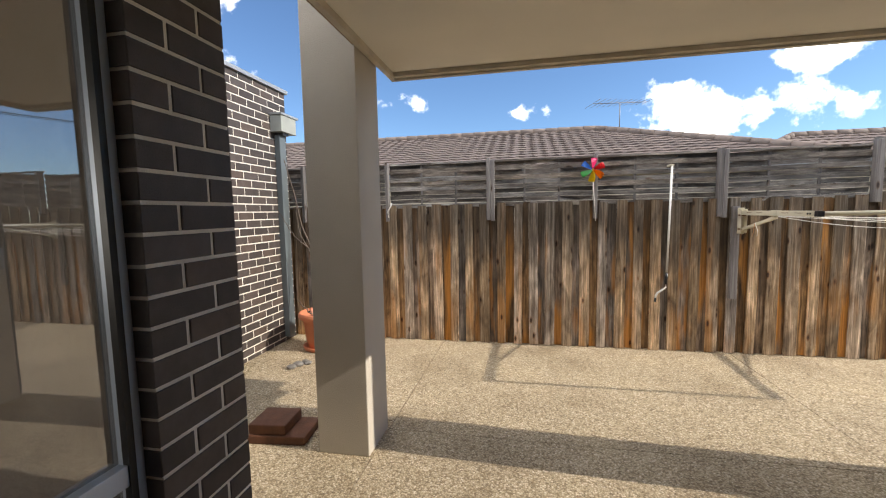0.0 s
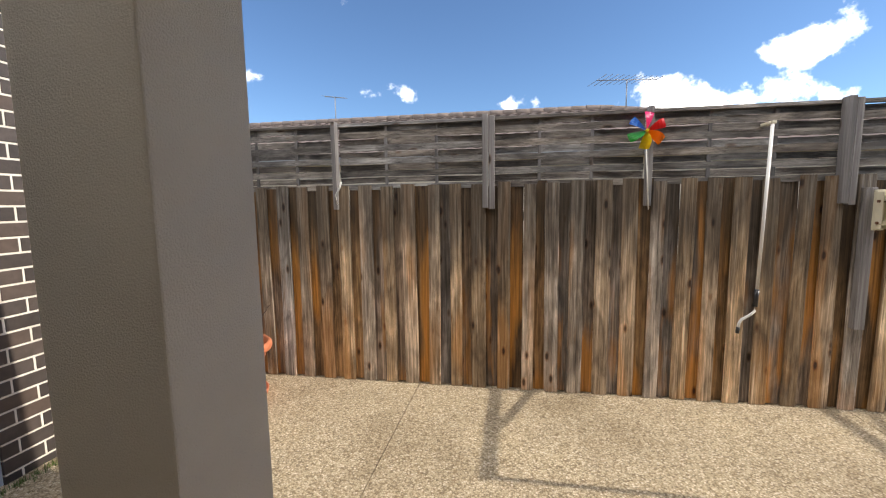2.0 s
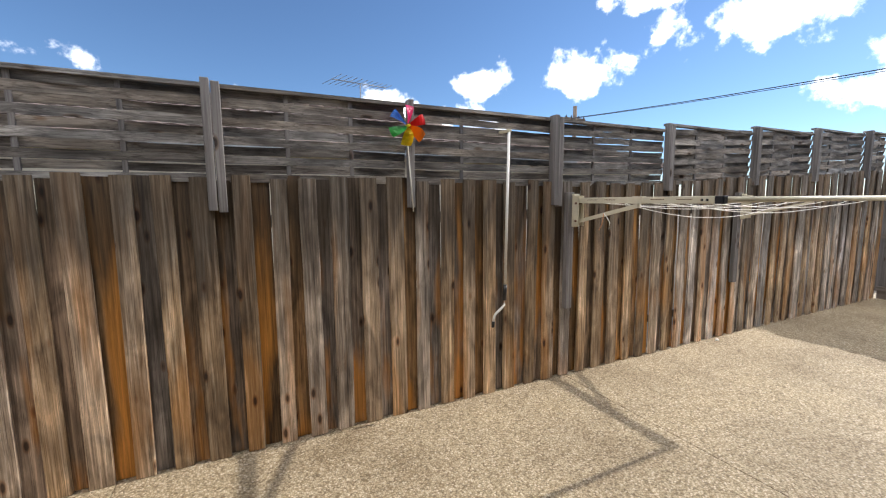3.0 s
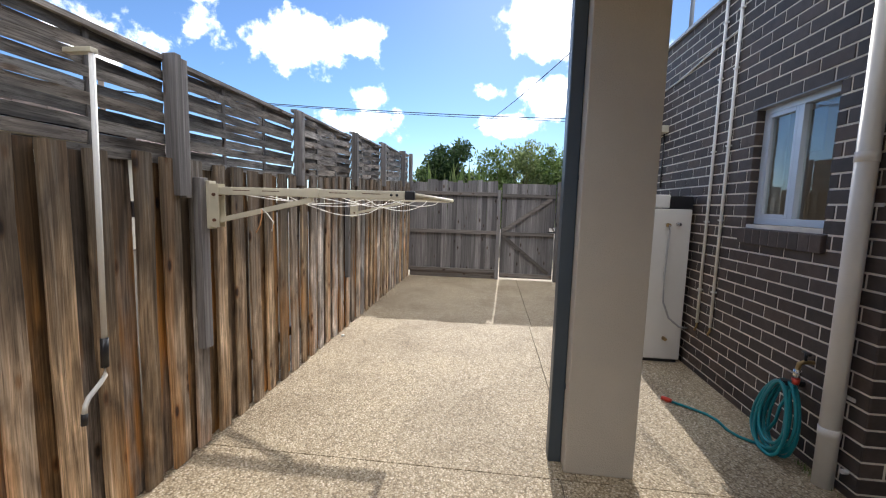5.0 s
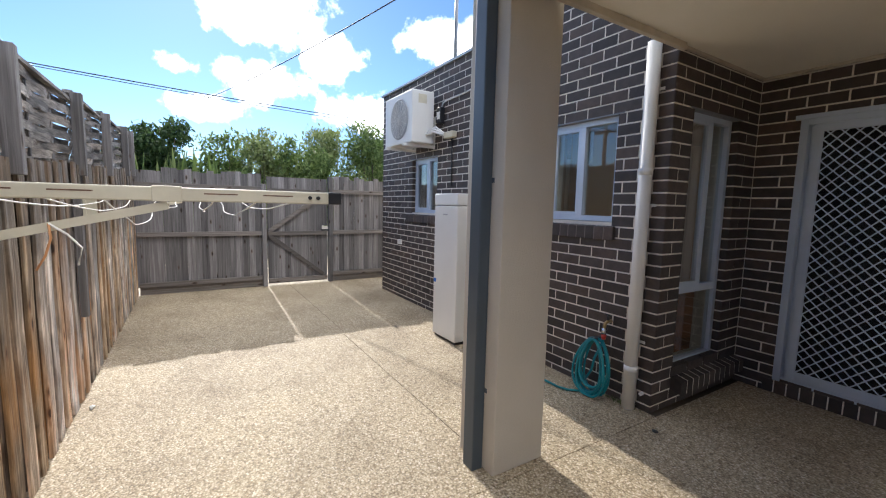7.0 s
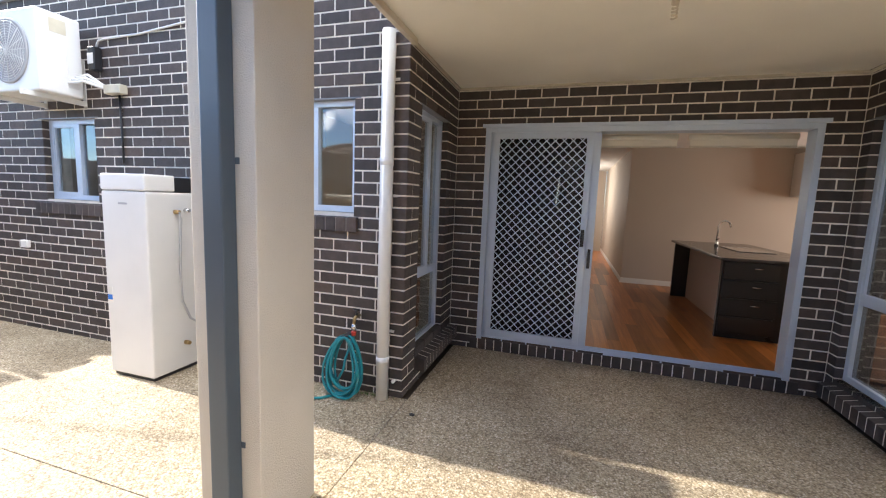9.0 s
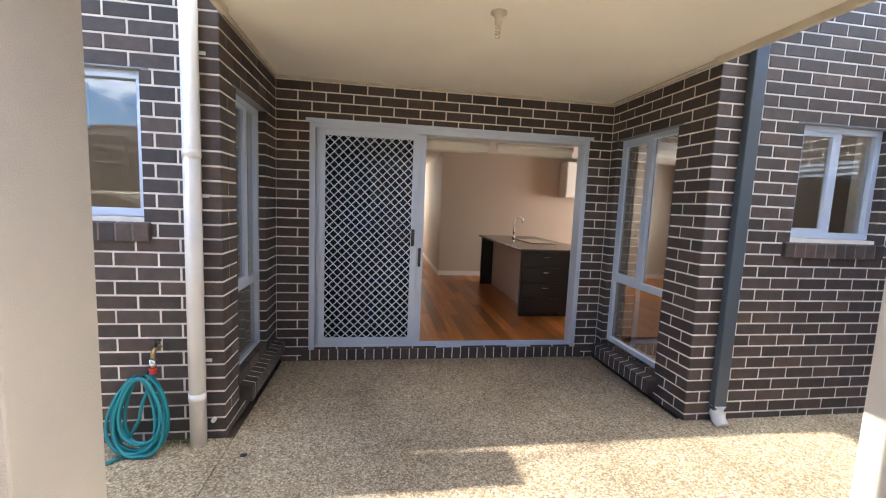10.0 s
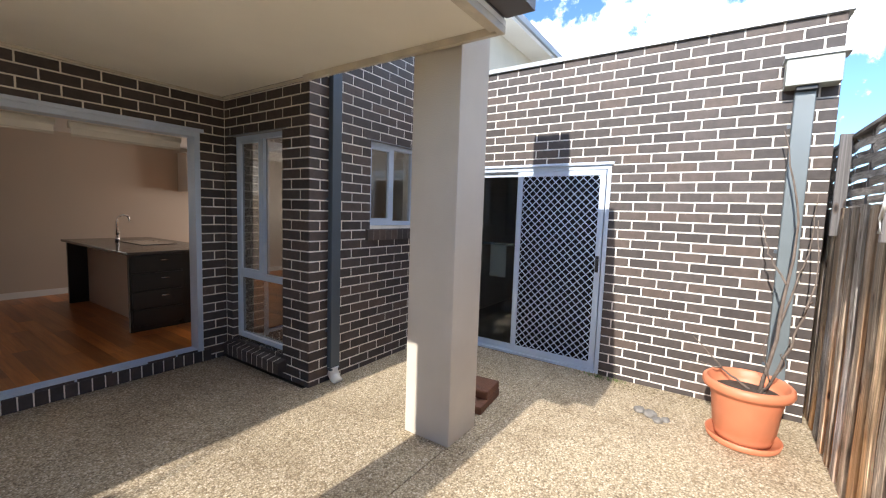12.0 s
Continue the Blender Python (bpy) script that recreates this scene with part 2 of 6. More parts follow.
def wood_material(name, tones, axis="Z", stretch=22.0, rough=0.8, bump=0.4, orange=0.0, dark_top=0.0, scale=1.0, knots=True, fine=False):
    """Weathered or polished timber, grain along the axis; each board has its own tone."""
    m, n, l, b = material(name)
    geo = n.new("ShaderNodeNewGeometry")
    oi = n.new("ShaderNodeObjectInfo")
    seed = n.new("ShaderNodeMath")
    seed.operation = "ADD"
    l.new(oi.outputs["Random"], seed.inputs[0])
    l.new(geo.outputs["Random Per Island"], seed.inputs[1])
    off = n.new("ShaderNodeVectorMath")
    off.operation = "SCALE"
    off.inputs[0].default_value = (37.0, 11.0, 23.0)
    l.new(seed.outputs[0], off.inputs["Scale"])
    pos = n.new("ShaderNodeVectorMath")
    pos.operation = "ADD"
    l.new(geo.outputs["Position"], pos.inputs[0])
    l.new(off.outputs[0], pos.inputs[1])
    mp = n.new("ShaderNodeMapping")
    long, wide = scale * 1.5, scale * 2.6 * stretch
    mp.inputs["Scale"].default_value = [long if a == axis else wide for a in "XYZ"]
    l.new(pos.outputs[0], mp.inputs["Vector"])
    g = n.new("ShaderNodeTexNoise")
    g.inputs["Scale"].default_value, g.inputs["Detail"].default_value, g.inputs["Roughness"].default_value, g.inputs["Distortion"].default_value = 1.0, 8, 0.65, 0.6
    l.new(mp.outputs[0], g.inputs["Vector"])
    r = ramp_of(n, [(0.28, tones[0]), (0.5, tones[1]), (0.74, tones[2])])
    l.new(g.outputs["Fac"], r.inputs["Fac"])
    fr = n.new("ShaderNodeMath")
    fr.operation = "FRACT"
    l.new(seed.outputs[0], fr.inputs[0])
    mr = n.new("ShaderNodeMapRange")
    mr.inputs["To Min"].default_value, mr.inputs["To Max"].default_value = (0.66, 1.6) if fine else (0.58, 1.42)
    l.new(fr.outputs[0], mr.inputs["Value"])
    mx = n.new("ShaderNodeMix")
    mx.data_type, mx.blend_type = "RGBA", "MULTIPLY"
    mx.inputs["Factor"].default_value = 1
    l.new(r.outputs["Color"], mx.inputs["A"])
    l.new(mr.outputs[0], mx.inputs["B"])
    last = mx.outputs["Result"]
    if fine:
        # thin dark drying cracks along the grain, and boards that have gone silver
        mf = n.new("ShaderNodeMapping")
        mf.inputs["Scale"].default_value = [3.0 if a == axis else 190.0 for a in "XYZ"]
        l.new(pos.outputs[0], mf.inputs["Vector"])
        f = n.new("ShaderNodeTexNoise")
        f.inputs["Scale"].default_value, f.inputs["Detail"].default_value, f.inputs["Distortion"].default_value = 1.0, 4, 0.9
        l.new(mf.outputs[0], f.inputs["Vector"])
        cr = ramp_of(n, [(0.34, (0.52, 0.49, 0.47)), (0.46, (0.97, 0.97, 0.97)), (0.7, (1.14, 1.14, 1.15))])
        l.new(f.outputs["Fac"], cr.inputs["Fac"])
        mc = n.new("ShaderNodeMix")
        mc.data_type, mc.blend_type = "RGBA", "MULTIPLY"
        mc.inputs["Factor"].default_value = 1
        l.new(last, mc.inputs["A"])
        l.new(cr.outputs["Color"], mc.inputs["B"])
        # broad patches where rain and sun have darkened or bleached the board
        mw = n.new("ShaderNodeMapping")
        mw.inputs["Scale"].default_value = [3.2 if a == axis else 9.0 for a in "XYZ"]
        l.new(pos.outputs[0], mw.inputs["Vector"])
        wn8 = n.new("ShaderNodeTexNoise")
        wn8.inputs["Scale"].default_value, wn8.inputs["Detail"].default_value, wn8.inputs["Distortion"].default_value = 1.0, 7, 0.8
        l.new(mw.outputs[0], wn8.inputs["Vector"])
        wr = ramp_of(n, [(0.32, (0.45, 0.43, 0.42)), (0.5, (0.95, 0.93, 0.9)), (0.66, (1.45, 1.42, 1.36))])
        l.new(wn8.outputs["Fac"], wr.inputs["Fac"])
        mb = n.new("ShaderNodeMix")
        mb.data_type, mb.blend_type = "RGBA", "MULTIPLY"
        mb.inputs["Factor"].default_value = 1
        l.new(last, mb.inputs["A"])
        l.new(wr.outputs["Color"], mb.inputs["B"])
        l.new(mb.outputs["Result"], mc.inputs["A"])
        s7 = n.new("ShaderNodeMath")
        s7.operation = "MULTIPLY"
        s7.inputs[1].default_value = 7.31
        l.new(seed.outputs[0], s7.inputs[0])
        f7 = n.new("ShaderNodeMath")
        f7.operation = "FRACT"
        l.new(s7.outputs[0], f7.inputs[0])
        sr = n.new("ShaderNodeMapRange")
        sr.inputs["From Min"].default_value, sr.inputs["From Max"].default_value = 0.35, 0.95
        sr.inputs["To Min"].default_value, sr.inputs["To Max"].default_value = 1.0, 0.3
        l.new(f7.outputs[0], sr.inputs["Value"])
        hs = n.new("ShaderNodeHueSaturation")
        l.new(sr.outputs[0], hs.inputs["Saturation"])
        l.new(mc.outputs["Result"], hs.inputs["Color"])
        last = hs.outputs["Color"]
    if orange:
        m2 = n.new("ShaderNodeMapping")
        m2.inputs["Scale"].default_value = (5.5, 5.5, 0.75)
        l.new(pos.outputs[0], m2.inputs["Vector"])
        o = n.new("ShaderNodeTexNoise")
        o.inputs["Scale"].default_value, o.inputs["Detail"].default_value = 1.0, 5
        l.new(m2.outputs[0], o.inputs["Vector"])
        orr = ramp_of(n, [(0.52, (0, 0, 0)), (0.62, (orange, orange, orange))])
        l.new(o.outputs["Fac"], orr.inputs["Fac"])
        mo = n.new("ShaderNodeMix")
        mo.data_type = "RGBA"
        l.new(orr.outputs["Color"], mo.inputs["Factor"])
        l.new(last, mo.inputs["A"])
        om = n.new("ShaderNodeMix")
        om.data_type, om.blend_type = "RGBA", "MULTIPLY"
        om.inputs["Factor"].default_value = 0.75
        om.inputs["A"].default_value = (0.74, 0.32, 0.06, 1)
        gm = n.new("ShaderNodeMapRange")
        gm.inputs["From Min"].default_value, gm.inputs["From Max"].default_value, gm.inputs["To Min"].default_value, gm.inputs["To Max"].default_value = 0.35, 0.65, 0.35, 1.25
        l.new(g.outputs["Fac"], gm.inputs["Value"])
        l.new(gm.outputs[0], om.inputs["B"])
        l.new(om.outputs["Result"], mo.inputs["B"])
        last = mo.outputs["Result"]
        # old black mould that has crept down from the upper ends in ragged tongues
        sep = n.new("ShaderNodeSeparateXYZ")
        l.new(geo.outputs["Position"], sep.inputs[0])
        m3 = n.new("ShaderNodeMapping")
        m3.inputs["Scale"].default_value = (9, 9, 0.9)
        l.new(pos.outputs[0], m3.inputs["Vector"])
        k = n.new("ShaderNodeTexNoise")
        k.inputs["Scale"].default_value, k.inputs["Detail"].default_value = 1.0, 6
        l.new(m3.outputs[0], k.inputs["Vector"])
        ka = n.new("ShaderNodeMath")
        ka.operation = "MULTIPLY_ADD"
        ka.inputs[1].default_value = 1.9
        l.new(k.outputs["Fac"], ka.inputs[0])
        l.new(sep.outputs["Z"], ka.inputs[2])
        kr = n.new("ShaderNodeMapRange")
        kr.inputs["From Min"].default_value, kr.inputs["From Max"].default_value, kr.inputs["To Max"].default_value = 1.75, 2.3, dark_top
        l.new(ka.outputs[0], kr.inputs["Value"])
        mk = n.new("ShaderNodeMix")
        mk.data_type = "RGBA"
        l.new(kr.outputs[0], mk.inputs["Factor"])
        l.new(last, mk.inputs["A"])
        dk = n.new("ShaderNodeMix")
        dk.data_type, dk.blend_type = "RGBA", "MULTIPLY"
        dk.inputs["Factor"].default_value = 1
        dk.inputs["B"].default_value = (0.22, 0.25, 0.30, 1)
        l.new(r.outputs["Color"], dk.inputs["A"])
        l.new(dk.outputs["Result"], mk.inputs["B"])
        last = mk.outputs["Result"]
    if knots:
        m4 = n.new("ShaderNodeMapping")
        m4.inputs["Scale"].default_value = [3.4 if a == axis else 9.0 for a in "XYZ"]
        l.new(pos.outputs[0], m4.inputs["Vector"])
        kv = n.new("ShaderNodeTexVoronoi")
        kv.inputs["Scale"].default_value = 1.0
        l.new(m4.outputs[0], kv.inputs["Vector"])
        kvr = ramp_of(n, [(0.07, (0.16, 0.12, 0.10)), (0.12, (0.75, 0.6, 0.5)), (0.17, (1, 1, 1))])
        l.new(kv.outputs["Distance"], kvr.inputs["Fac"])
        mv = n.new("ShaderNodeMix")
        mv.data_type, mv.blend_type = "RGBA", "MULTIPLY"
        mv.inputs["Factor"].default_value = 1
        l.new(last, mv.inputs["A"])
        l.new(kvr.outputs["Color"], mv.inputs["B"])
        last = mv.outputs["Result"]
    l.new(last, b.inputs["Base Color"])
    b.inputs["Roughness"].default_value = rough
    bp = n.new("ShaderNodeBump")
    bp.inputs["Strength"].default_value, bp.inputs["Distance"].default_value = bump, 0.006
    l.new(g.outputs["Fac"], bp.inputs["Height"])
    l.new(bp.outputs[0], b.inputs["Normal"])
    return m


def glass_material(name="glass", tint=(0.9, 0.95, 0.95), rough=0.0, ior=1.5):
    m, n, l, b = material(name)
    b.inputs["Base Color"].default_value = (*tint, 1)
    b.inputs["Transmission Weight"].default_value = 1.0
    b.inputs["Roughness"].default_value = rough
    b.inputs["IOR"].default_value = ior
    return m


def net_material():
    """Fine dark insect net: seen through by a third."""
    m, n, l, b = material("insect_net")
    b.inputs["Base Color"].default_value = (0.015, 0.018, 0.025, 1)
    b.inputs["Roughness"].default_value = 0.55
    b.inputs["Alpha"].default_value = 0.8
    b.inputs["Specular IOR Level"].default_value = 0.1
    return m


def leaf_material(name, tones):
    m, n, l, b = material(name)
    geo = n.new("ShaderNodeNewGeometry")
    r = ramp_of(n, [(0.0, tones[0]), (0.5, tones[1]), (1.0, tones[2])])
    l.new(geo.outputs["Random Per Island"], r.inputs["Fac"])
    l.new(r.outputs["Color"], b.inputs["Base Color"])
    b.inputs["Roughness"].default_value = 0.55
    tr = n.new("ShaderNodeBsdfTranslucent")
    l.new(r.outputs["Color"], tr.inputs["Color"])
    mix = n.new("ShaderNodeMixShader")
    mix.inputs[0].default_value = 0.45
    l.new(b.outputs[0], mix.inputs[1])
    l.new(tr.outputs[0], mix.inputs[2])
    l.new(mix.outputs[0], n["Material Output"].inputs["Surface"])
    return m


BRICK = brick_material()
DARKJOINT = paint("sill_joint", (0.17, 0.145, 0.13), 0.9, vary=0.2, grain=200, bump=0.3, scale=8)
HOODGREY = paint("grey_green_metal", (0.33, 0.345, 0.31), 0.5, vary=0.1, scale=6)
STEELGREEN = paint("garage_downpipe_grey", (0.13, 0.155, 0.165), 0.45, vary=0.08, metal=0.1)
MORTAR = paint("mortar", (0.77, 0.72, 0.64), 0.9, vary=0.16, grain=220, bump=0.35, scale=6)
SLAB = concrete_material()
SOIL = paint("soil", (0.09, 0.07, 0.05), 0.95, vary=0.3, grain=30, bump=0.6, scale=0.8)
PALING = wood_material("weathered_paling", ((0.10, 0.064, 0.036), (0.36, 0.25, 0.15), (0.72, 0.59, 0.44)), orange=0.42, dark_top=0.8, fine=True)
# back boards: recess shade between the proud boards is put into darker tones
PALINGSHADED = wood_material("weathered_paling_back_shaded", ((0.045, 0.026, 0.014), (0.22, 0.13, 0.062), (0.46, 0.29, 0.14)), orange=0.85, dark_top=0.85, fine=True)
GREYWOOD = wood_material("grey_paling", ((0.085, 0.078, 0.077), (0.175, 0.162, 0.158), (0.29, 0.275, 0.268)))
SLATWOOD = wood_material("grey_slat", ((0.085, 0.074, 0.066), (0.19, 0.17, 0.152), (0.34, 0.31, 0.28)), axis="X", fine=True)
RAILWOOD = wood_material("grey_rail", ((0.08, 0.07, 0.06), (0.15, 0.13, 0.115), (0.24, 0.215, 0.19)), axis="Y")
FLOORWOOD = wood_material("polished_floor", ((0.27, 0.085, 0.018), (0.40, 0.14, 0.032), (0.50, 0.20, 0.055)), axis="Y", rough=0.3, bump=0.03, stretch=14, knots=False)
RENDER = paint("rendered_column", (0.53, 0.48, 0.405), 0.85, vary=0.06, grain=170, bump=0.45, scale=2.2)
SOFFIT = paint("soffit_paint", (0.86, 0.82, 0.73), 0.75, vary=0.05, grain=40, bump=0.06, scale=1.2)
TRIM = paint("trim_paint", (0.58, 0.52, 0.42), 0.6, vary=0.15, grain=50, bump=0.15, scale=6)
STAINED = paint("stained_trim", (0.33, 0.25, 0.17), 0.8, vary=0.4, grain=60, bump=0.3, scale=9)
ALU = paint("frame_aluminium", (0.54, 0.62, 0.73), 0.38, metal=0.25, vary=0.05, grain=90, bump=0.02, scale=4)
ALUDARK = paint("frame_grey_dark", (0.22, 0.23, 0.25), 0.42, metal=0.3, vary=0.08, bump=0.02)
STEELBLUE = paint("downpipe_grey", (0.065, 0.085, 0.105), 0.4, vary=0.08, bump=0.03, metal=0.1)
PVC = paint("white_plastic", (0.78, 0.77, 0.74), 0.42, vary=0.06, bump=0.02)
FASCIA = paint("fascia_dark", (0.12, 0.115, 0.12), 0.5, vary=0.1)
CAPPING = paint("metal_capping", (0.35, 0.37, 0.38), 0.4, metal=0.4, vary=0.08)
BLACK = paint("black_plastic", (0.018, 0.018, 0.02), 0.35, vary=0.1)
CREAM = paint("cream_enamel", (0.60, 0.55, 0.42), 0.42, vary=0.1, grain=80, bump=0.05, scale=8)
WHITEMETAL = paint("white_enamel", (0.74, 0.73, 0.70), 0.4, vary=0.05, scale=2)
RUST = paint("rust", (0.16, 0.08, 0.05), 0.8, metal=0.3, vary=0.4, scale=30)
CHROME = paint("chrome", (0.75, 0.75, 0.75), 0.12, metal=1.0, vary=0.02, bump=0.0)
BRASS = paint("brass", (0.42, 0.30, 0.14), 0.4, metal=0.9, vary=0.15)
HOSE = paint("hose_teal", (0.005, 0.22, 0.26), 0.38, vary=0.12, bump=0.05, grain=120)
RED = paint("red_plastic", (0.55, 0.05, 0.03), 0.35, vary=0.1)
TERRACOTTA = paint("terracotta_plastic", (0.56, 0.19, 0.095), 0.5, vary=0.09, grain=60, bump=0.05, scale=5)
EARTH = paint("potting_soil", (0.05, 0.038, 0.028), 0.95, vary=0.4, grain=50, bump=0.9, scale=20)
TWIG = paint("dry_twig", (0.13, 0.10, 0.08), 0.85, vary=0.25, grain=80, bump=0.3, scale=20)
CORD = paint("white_cord", (0.78, 0.76, 0.70), 0.6, vary=0.05)
ORANGECORD = paint("orange_cord", (0.6, 0.28, 0.12), 0.6, vary=0.1)
WALLPAINT = paint("beige_wall_paint", (0.50, 0.42, 0.34), 0.7, vary=0.03, grain=60, bump=0.03, scale=1)
CEILPAINT = paint("ceiling_white", (0.78, 0.76, 0.72), 0.8, vary=0.03)
PANELPINK = paint("island_panel", (0.64, 0.52, 0.45), 0.4, vary=0.03)
BLACKLAM = paint("black_laminate", (0.010, 0.010, 0.012), 0.3, vary=0.1)
STONE = paint("dark_benchtop", (0.05, 0.045, 0.045), 0.18, vary=0.3, grain=200, bump=0.01, scale=60)
BLIND = paint("blind_fabric", (0.72, 0.66, 0.55), 0.8, vary=0.03)
BLINDGREY = paint("blind_grey", (0.42, 0.42, 0.42), 0.8, vary=0.05)
TILE = paint("roof_tile", (0.13, 0.098, 0.085), 0.75, vary=0.3, grain=30, bump=0.3, scale=2.5, by_object=0.38)
RIDGE = paint("ridge_tile", (0.17, 0.13, 0.11), 0.75, vary=0.25, grain=30, bump=0.3, scale=3)
BROWNBLOCK = paint("brown_paver", (0.15, 0.062, 0.034), 0.7, vary=0.25, grain=80, bump=0.3, scale=12)
GRIT = paint("grey_rubble", (0.20, 0.185, 0.165), 0.9, vary=0.3, grain=120, bump=0.4, scale=20)
DEBRIS = paint("leaf_litter", (0.16, 0.12, 0.06), 0.9, vary=0.5, scale=40)
LATEWALL = paint("cream_render", (0.66, 0.60, 0.48), 0.85, vary=0.05, grain=90, bump=0.2)
BARK = paint("bark", (0.11, 0.085, 0.065), 0.9, vary=0.3, grain=30, bump=0.6, scale=6)
POLEWOOD = paint("pole_wood", (0.14, 0.11, 0.09), 0.9, vary=0.3, scale=3)
WIRE = paint("wire_black", (0.03, 0.03, 0.035), 0.6)
GLASS = glass_material(tint=(0.78, 0.84, 0.84), ior=1.7)
GLASSDARK = glass_material("tinted_glass", (0.55, 0.62, 0.62))
# darkness of the room behind is put into the tint; high ior strengthens reflection
GLASSDIMMED = glass_material("dimmed_glass", (0.30, 0.31, 0.32), ior=2.4)
NET = net_material()
LEAF_A = leaf_material("leaf_green", ((0.065, 0.11, 0.03), (0.13, 0.19, 0.05), (0.21, 0.28, 0.09)))
LEAF_B = leaf_material("leaf_dark", ((0.025, 0.055, 0.018), (0.05, 0.09, 0.025), (0.08, 0.13, 0.04)))
LEAF_C = leaf_material("leaf_yellow", ((0.13, 0.17, 0.06), (0.21, 0.26, 0.09), (0.30, 0.34, 0.14)))
GLOW = [paint("petal_" + c, v, 0.35, vary=0.03) for c, v in (("red", (0.75, 0.02, 0.03)), ("orange", (0.8, 0.25, 0.01)), ("yellow", (0.8, 0.6, 0.02)), ("green", (0.03, 0.4, 0.06)), ("blue", (0.01, 0.16, 0.6)), ("pink", (0.8, 0.03, 0.2)))]


# ---- building helpers ----
def box(bm, a, b, bevel=0.0):
    """A box between two corners, with bevelled edges where asked."""
    lo, hi = [min(p, q) for p, q in zip(a, b)], [max(p, q) for p, q in zip(a, b)]
    vs = [bm.verts.new((x, y, z)) for x in (lo[0], hi[0]) for y in (lo[1], hi[1]) for z in (lo[2], hi[2])]
    fs = [bm.faces.new([vs[i] for i in q]) for q in ((0, 1, 3, 2), (4, 6, 7, 5), (0, 4, 5, 1), (2, 3, 7, 6), (0, 2, 6, 4), (1, 5, 7, 3))]
    if bevel:
        es = list({e for f in fs for e in f.edges})
        bmesh.ops.bevel(bm, geom=es, offset=bevel, segments=2, profile=0.5, affect="EDGES")
    return vs


def tube(bm, pts, radius, sides=8, caps=True):
    """A round tube through the points; radius a number or one for each point."""
    pts = [Vector(p) for p in pts]
    rings = []
    up = Vector((0, 0, 1))
    for i, p in enumerate(pts):
        d = (pts[min(i + 1, len(pts) - 1)] - pts[max(i - 1, 0)]).normalized()
        side = d.cross(up)
        if side.length < 0.05:
            side = d.cross(Vector((1, 0, 0)))
        side.normalize()
        other = side.cross(d)
        r = radius[i] if isinstance(radius, (list, tuple)) else radius
        rings.append([bm.verts.new(p + (side * math.cos(a) + other * math.sin(a)) * r) for a in [2 * math.pi * k / sides for k in range(sides)]])
    for r0, r1 in zip(rings, rings[1:]):
        for k in range(sides):
            f = bm.faces.new((r0[k], r0[(k + 1) % sides], r1[(k + 1) % sides], r1[k]))
            f.smooth = True
    if caps:
        bm.faces.new(rings[0][::-1])
        bm.faces.new(rings[-1])


def lathe(bm, profile, centre=(0, 0, 0), sides=40):
    """Turned shape from (radius, height) pairs."""
    cx, cy, cz = centre
    rings = [[bm.verts.new((cx + r * math.cos(2 * math.pi * k / sides), cy + r * math.sin(2 * math.pi * k / sides), cz + z)) for k in range(sides)] for r, z in profile]
    for r0, r1 in zip(rings, rings[1:]):
        for k in range(sides):
            f = bm.faces.new((r0[k], r0[(k + 1) % sides], r1[(k + 1) % sides], r1[k]))
            f.smooth = True
    bm.faces.new(rings[0][::-1])
    bm.faces.new(rings[-1])


def bar(bm, a, b, w, d, side=(1, 0, 0)):
    """A rectangular bar from a to b, w wide along side, d the other way."""
    a, b, s = Vector(a), Vector(b), Vector(side).normalized()
    way = (b - a).normalized()
    s = (s - way * s.dot(way)).normalized()
    o = way.cross(s)
    q = [s * (i * w / 2) + o * (j * d / 2) for i, j in ((-1, -1), (1, -1), (1, 1), (-1, 1))]
    va, vb = [bm.verts.new(a + v) for v in q], [bm.verts.new(b + v) for v in q]
    bm.faces.new(va[::-1])
    bm.faces.new(vb)
    for k in range(4):
        bm.faces.new((va[k], va[(k + 1) % 4], vb[(k + 1) % 4], vb[k]))


def mesh_of(name, bm, mat):
    bmesh.ops.recalc_face_normals(bm, faces=bm.faces)
    me = bpy.data.meshes.new(name)
    bm.to_mesh(me)
    bm.free()
    me.materials.append(mat)
    return me


def part(name, bm, mat, parent=None, label="", kind=""):
    ob = new(name, mesh_of(name, bm, mat))
    ob.parent = parent
    if label:
        ob["label"] = label
    if kind:
        ob["kind"] = kind
    return ob


def boxpart(name, a, b, mat, parent=None, bevel=0.0, label="", kind=""):
    bm = bmesh.new()
    box(bm, a, b, bevel)
    return part(name, bm, mat, parent, label, kind)


def thing(name, at, label, category, group="", turn=0.0):
    e = new(name)
    e.empty_display_size = 0.1
    e.matrix_world = pose(*at, 0, 0, turn)
    return tagged(e, label, category, group)


def structure(name, bm, mat, label=""):
    return tagged(part(name, bm, mat), label, "", "", "structure")


# ---- the large structure ----
HEAD = 2.2          # head of the doors and windows
COURSE, PITCH = 0.086, 0.24
HOUSE_Y, DOOR_Y, ALC_W, ALC_E = 1.655, 0.40, -0.222, 2.957
FRONT_W = 1.69
WEST_X, FENCE_Y, GATE_X = -2.14, 5.17, 8.90
CEIL_Z = 2.568

bm = bmesh.new()
box(bm, (-400, -400, -0.6), (400, 400, -0.03))
structure("ground", bm, SOIL, "bare soil and grass beyond the yard")


def slab(x0, x1, y0, y1, parent):
    g = 0.003
    bm = bmesh.new()
    box(bm, (x0 + g, y0 + g, -0.028), (x1 - g, y1 - g, 0.0))
    part("slab", bm, SLAB, parent)


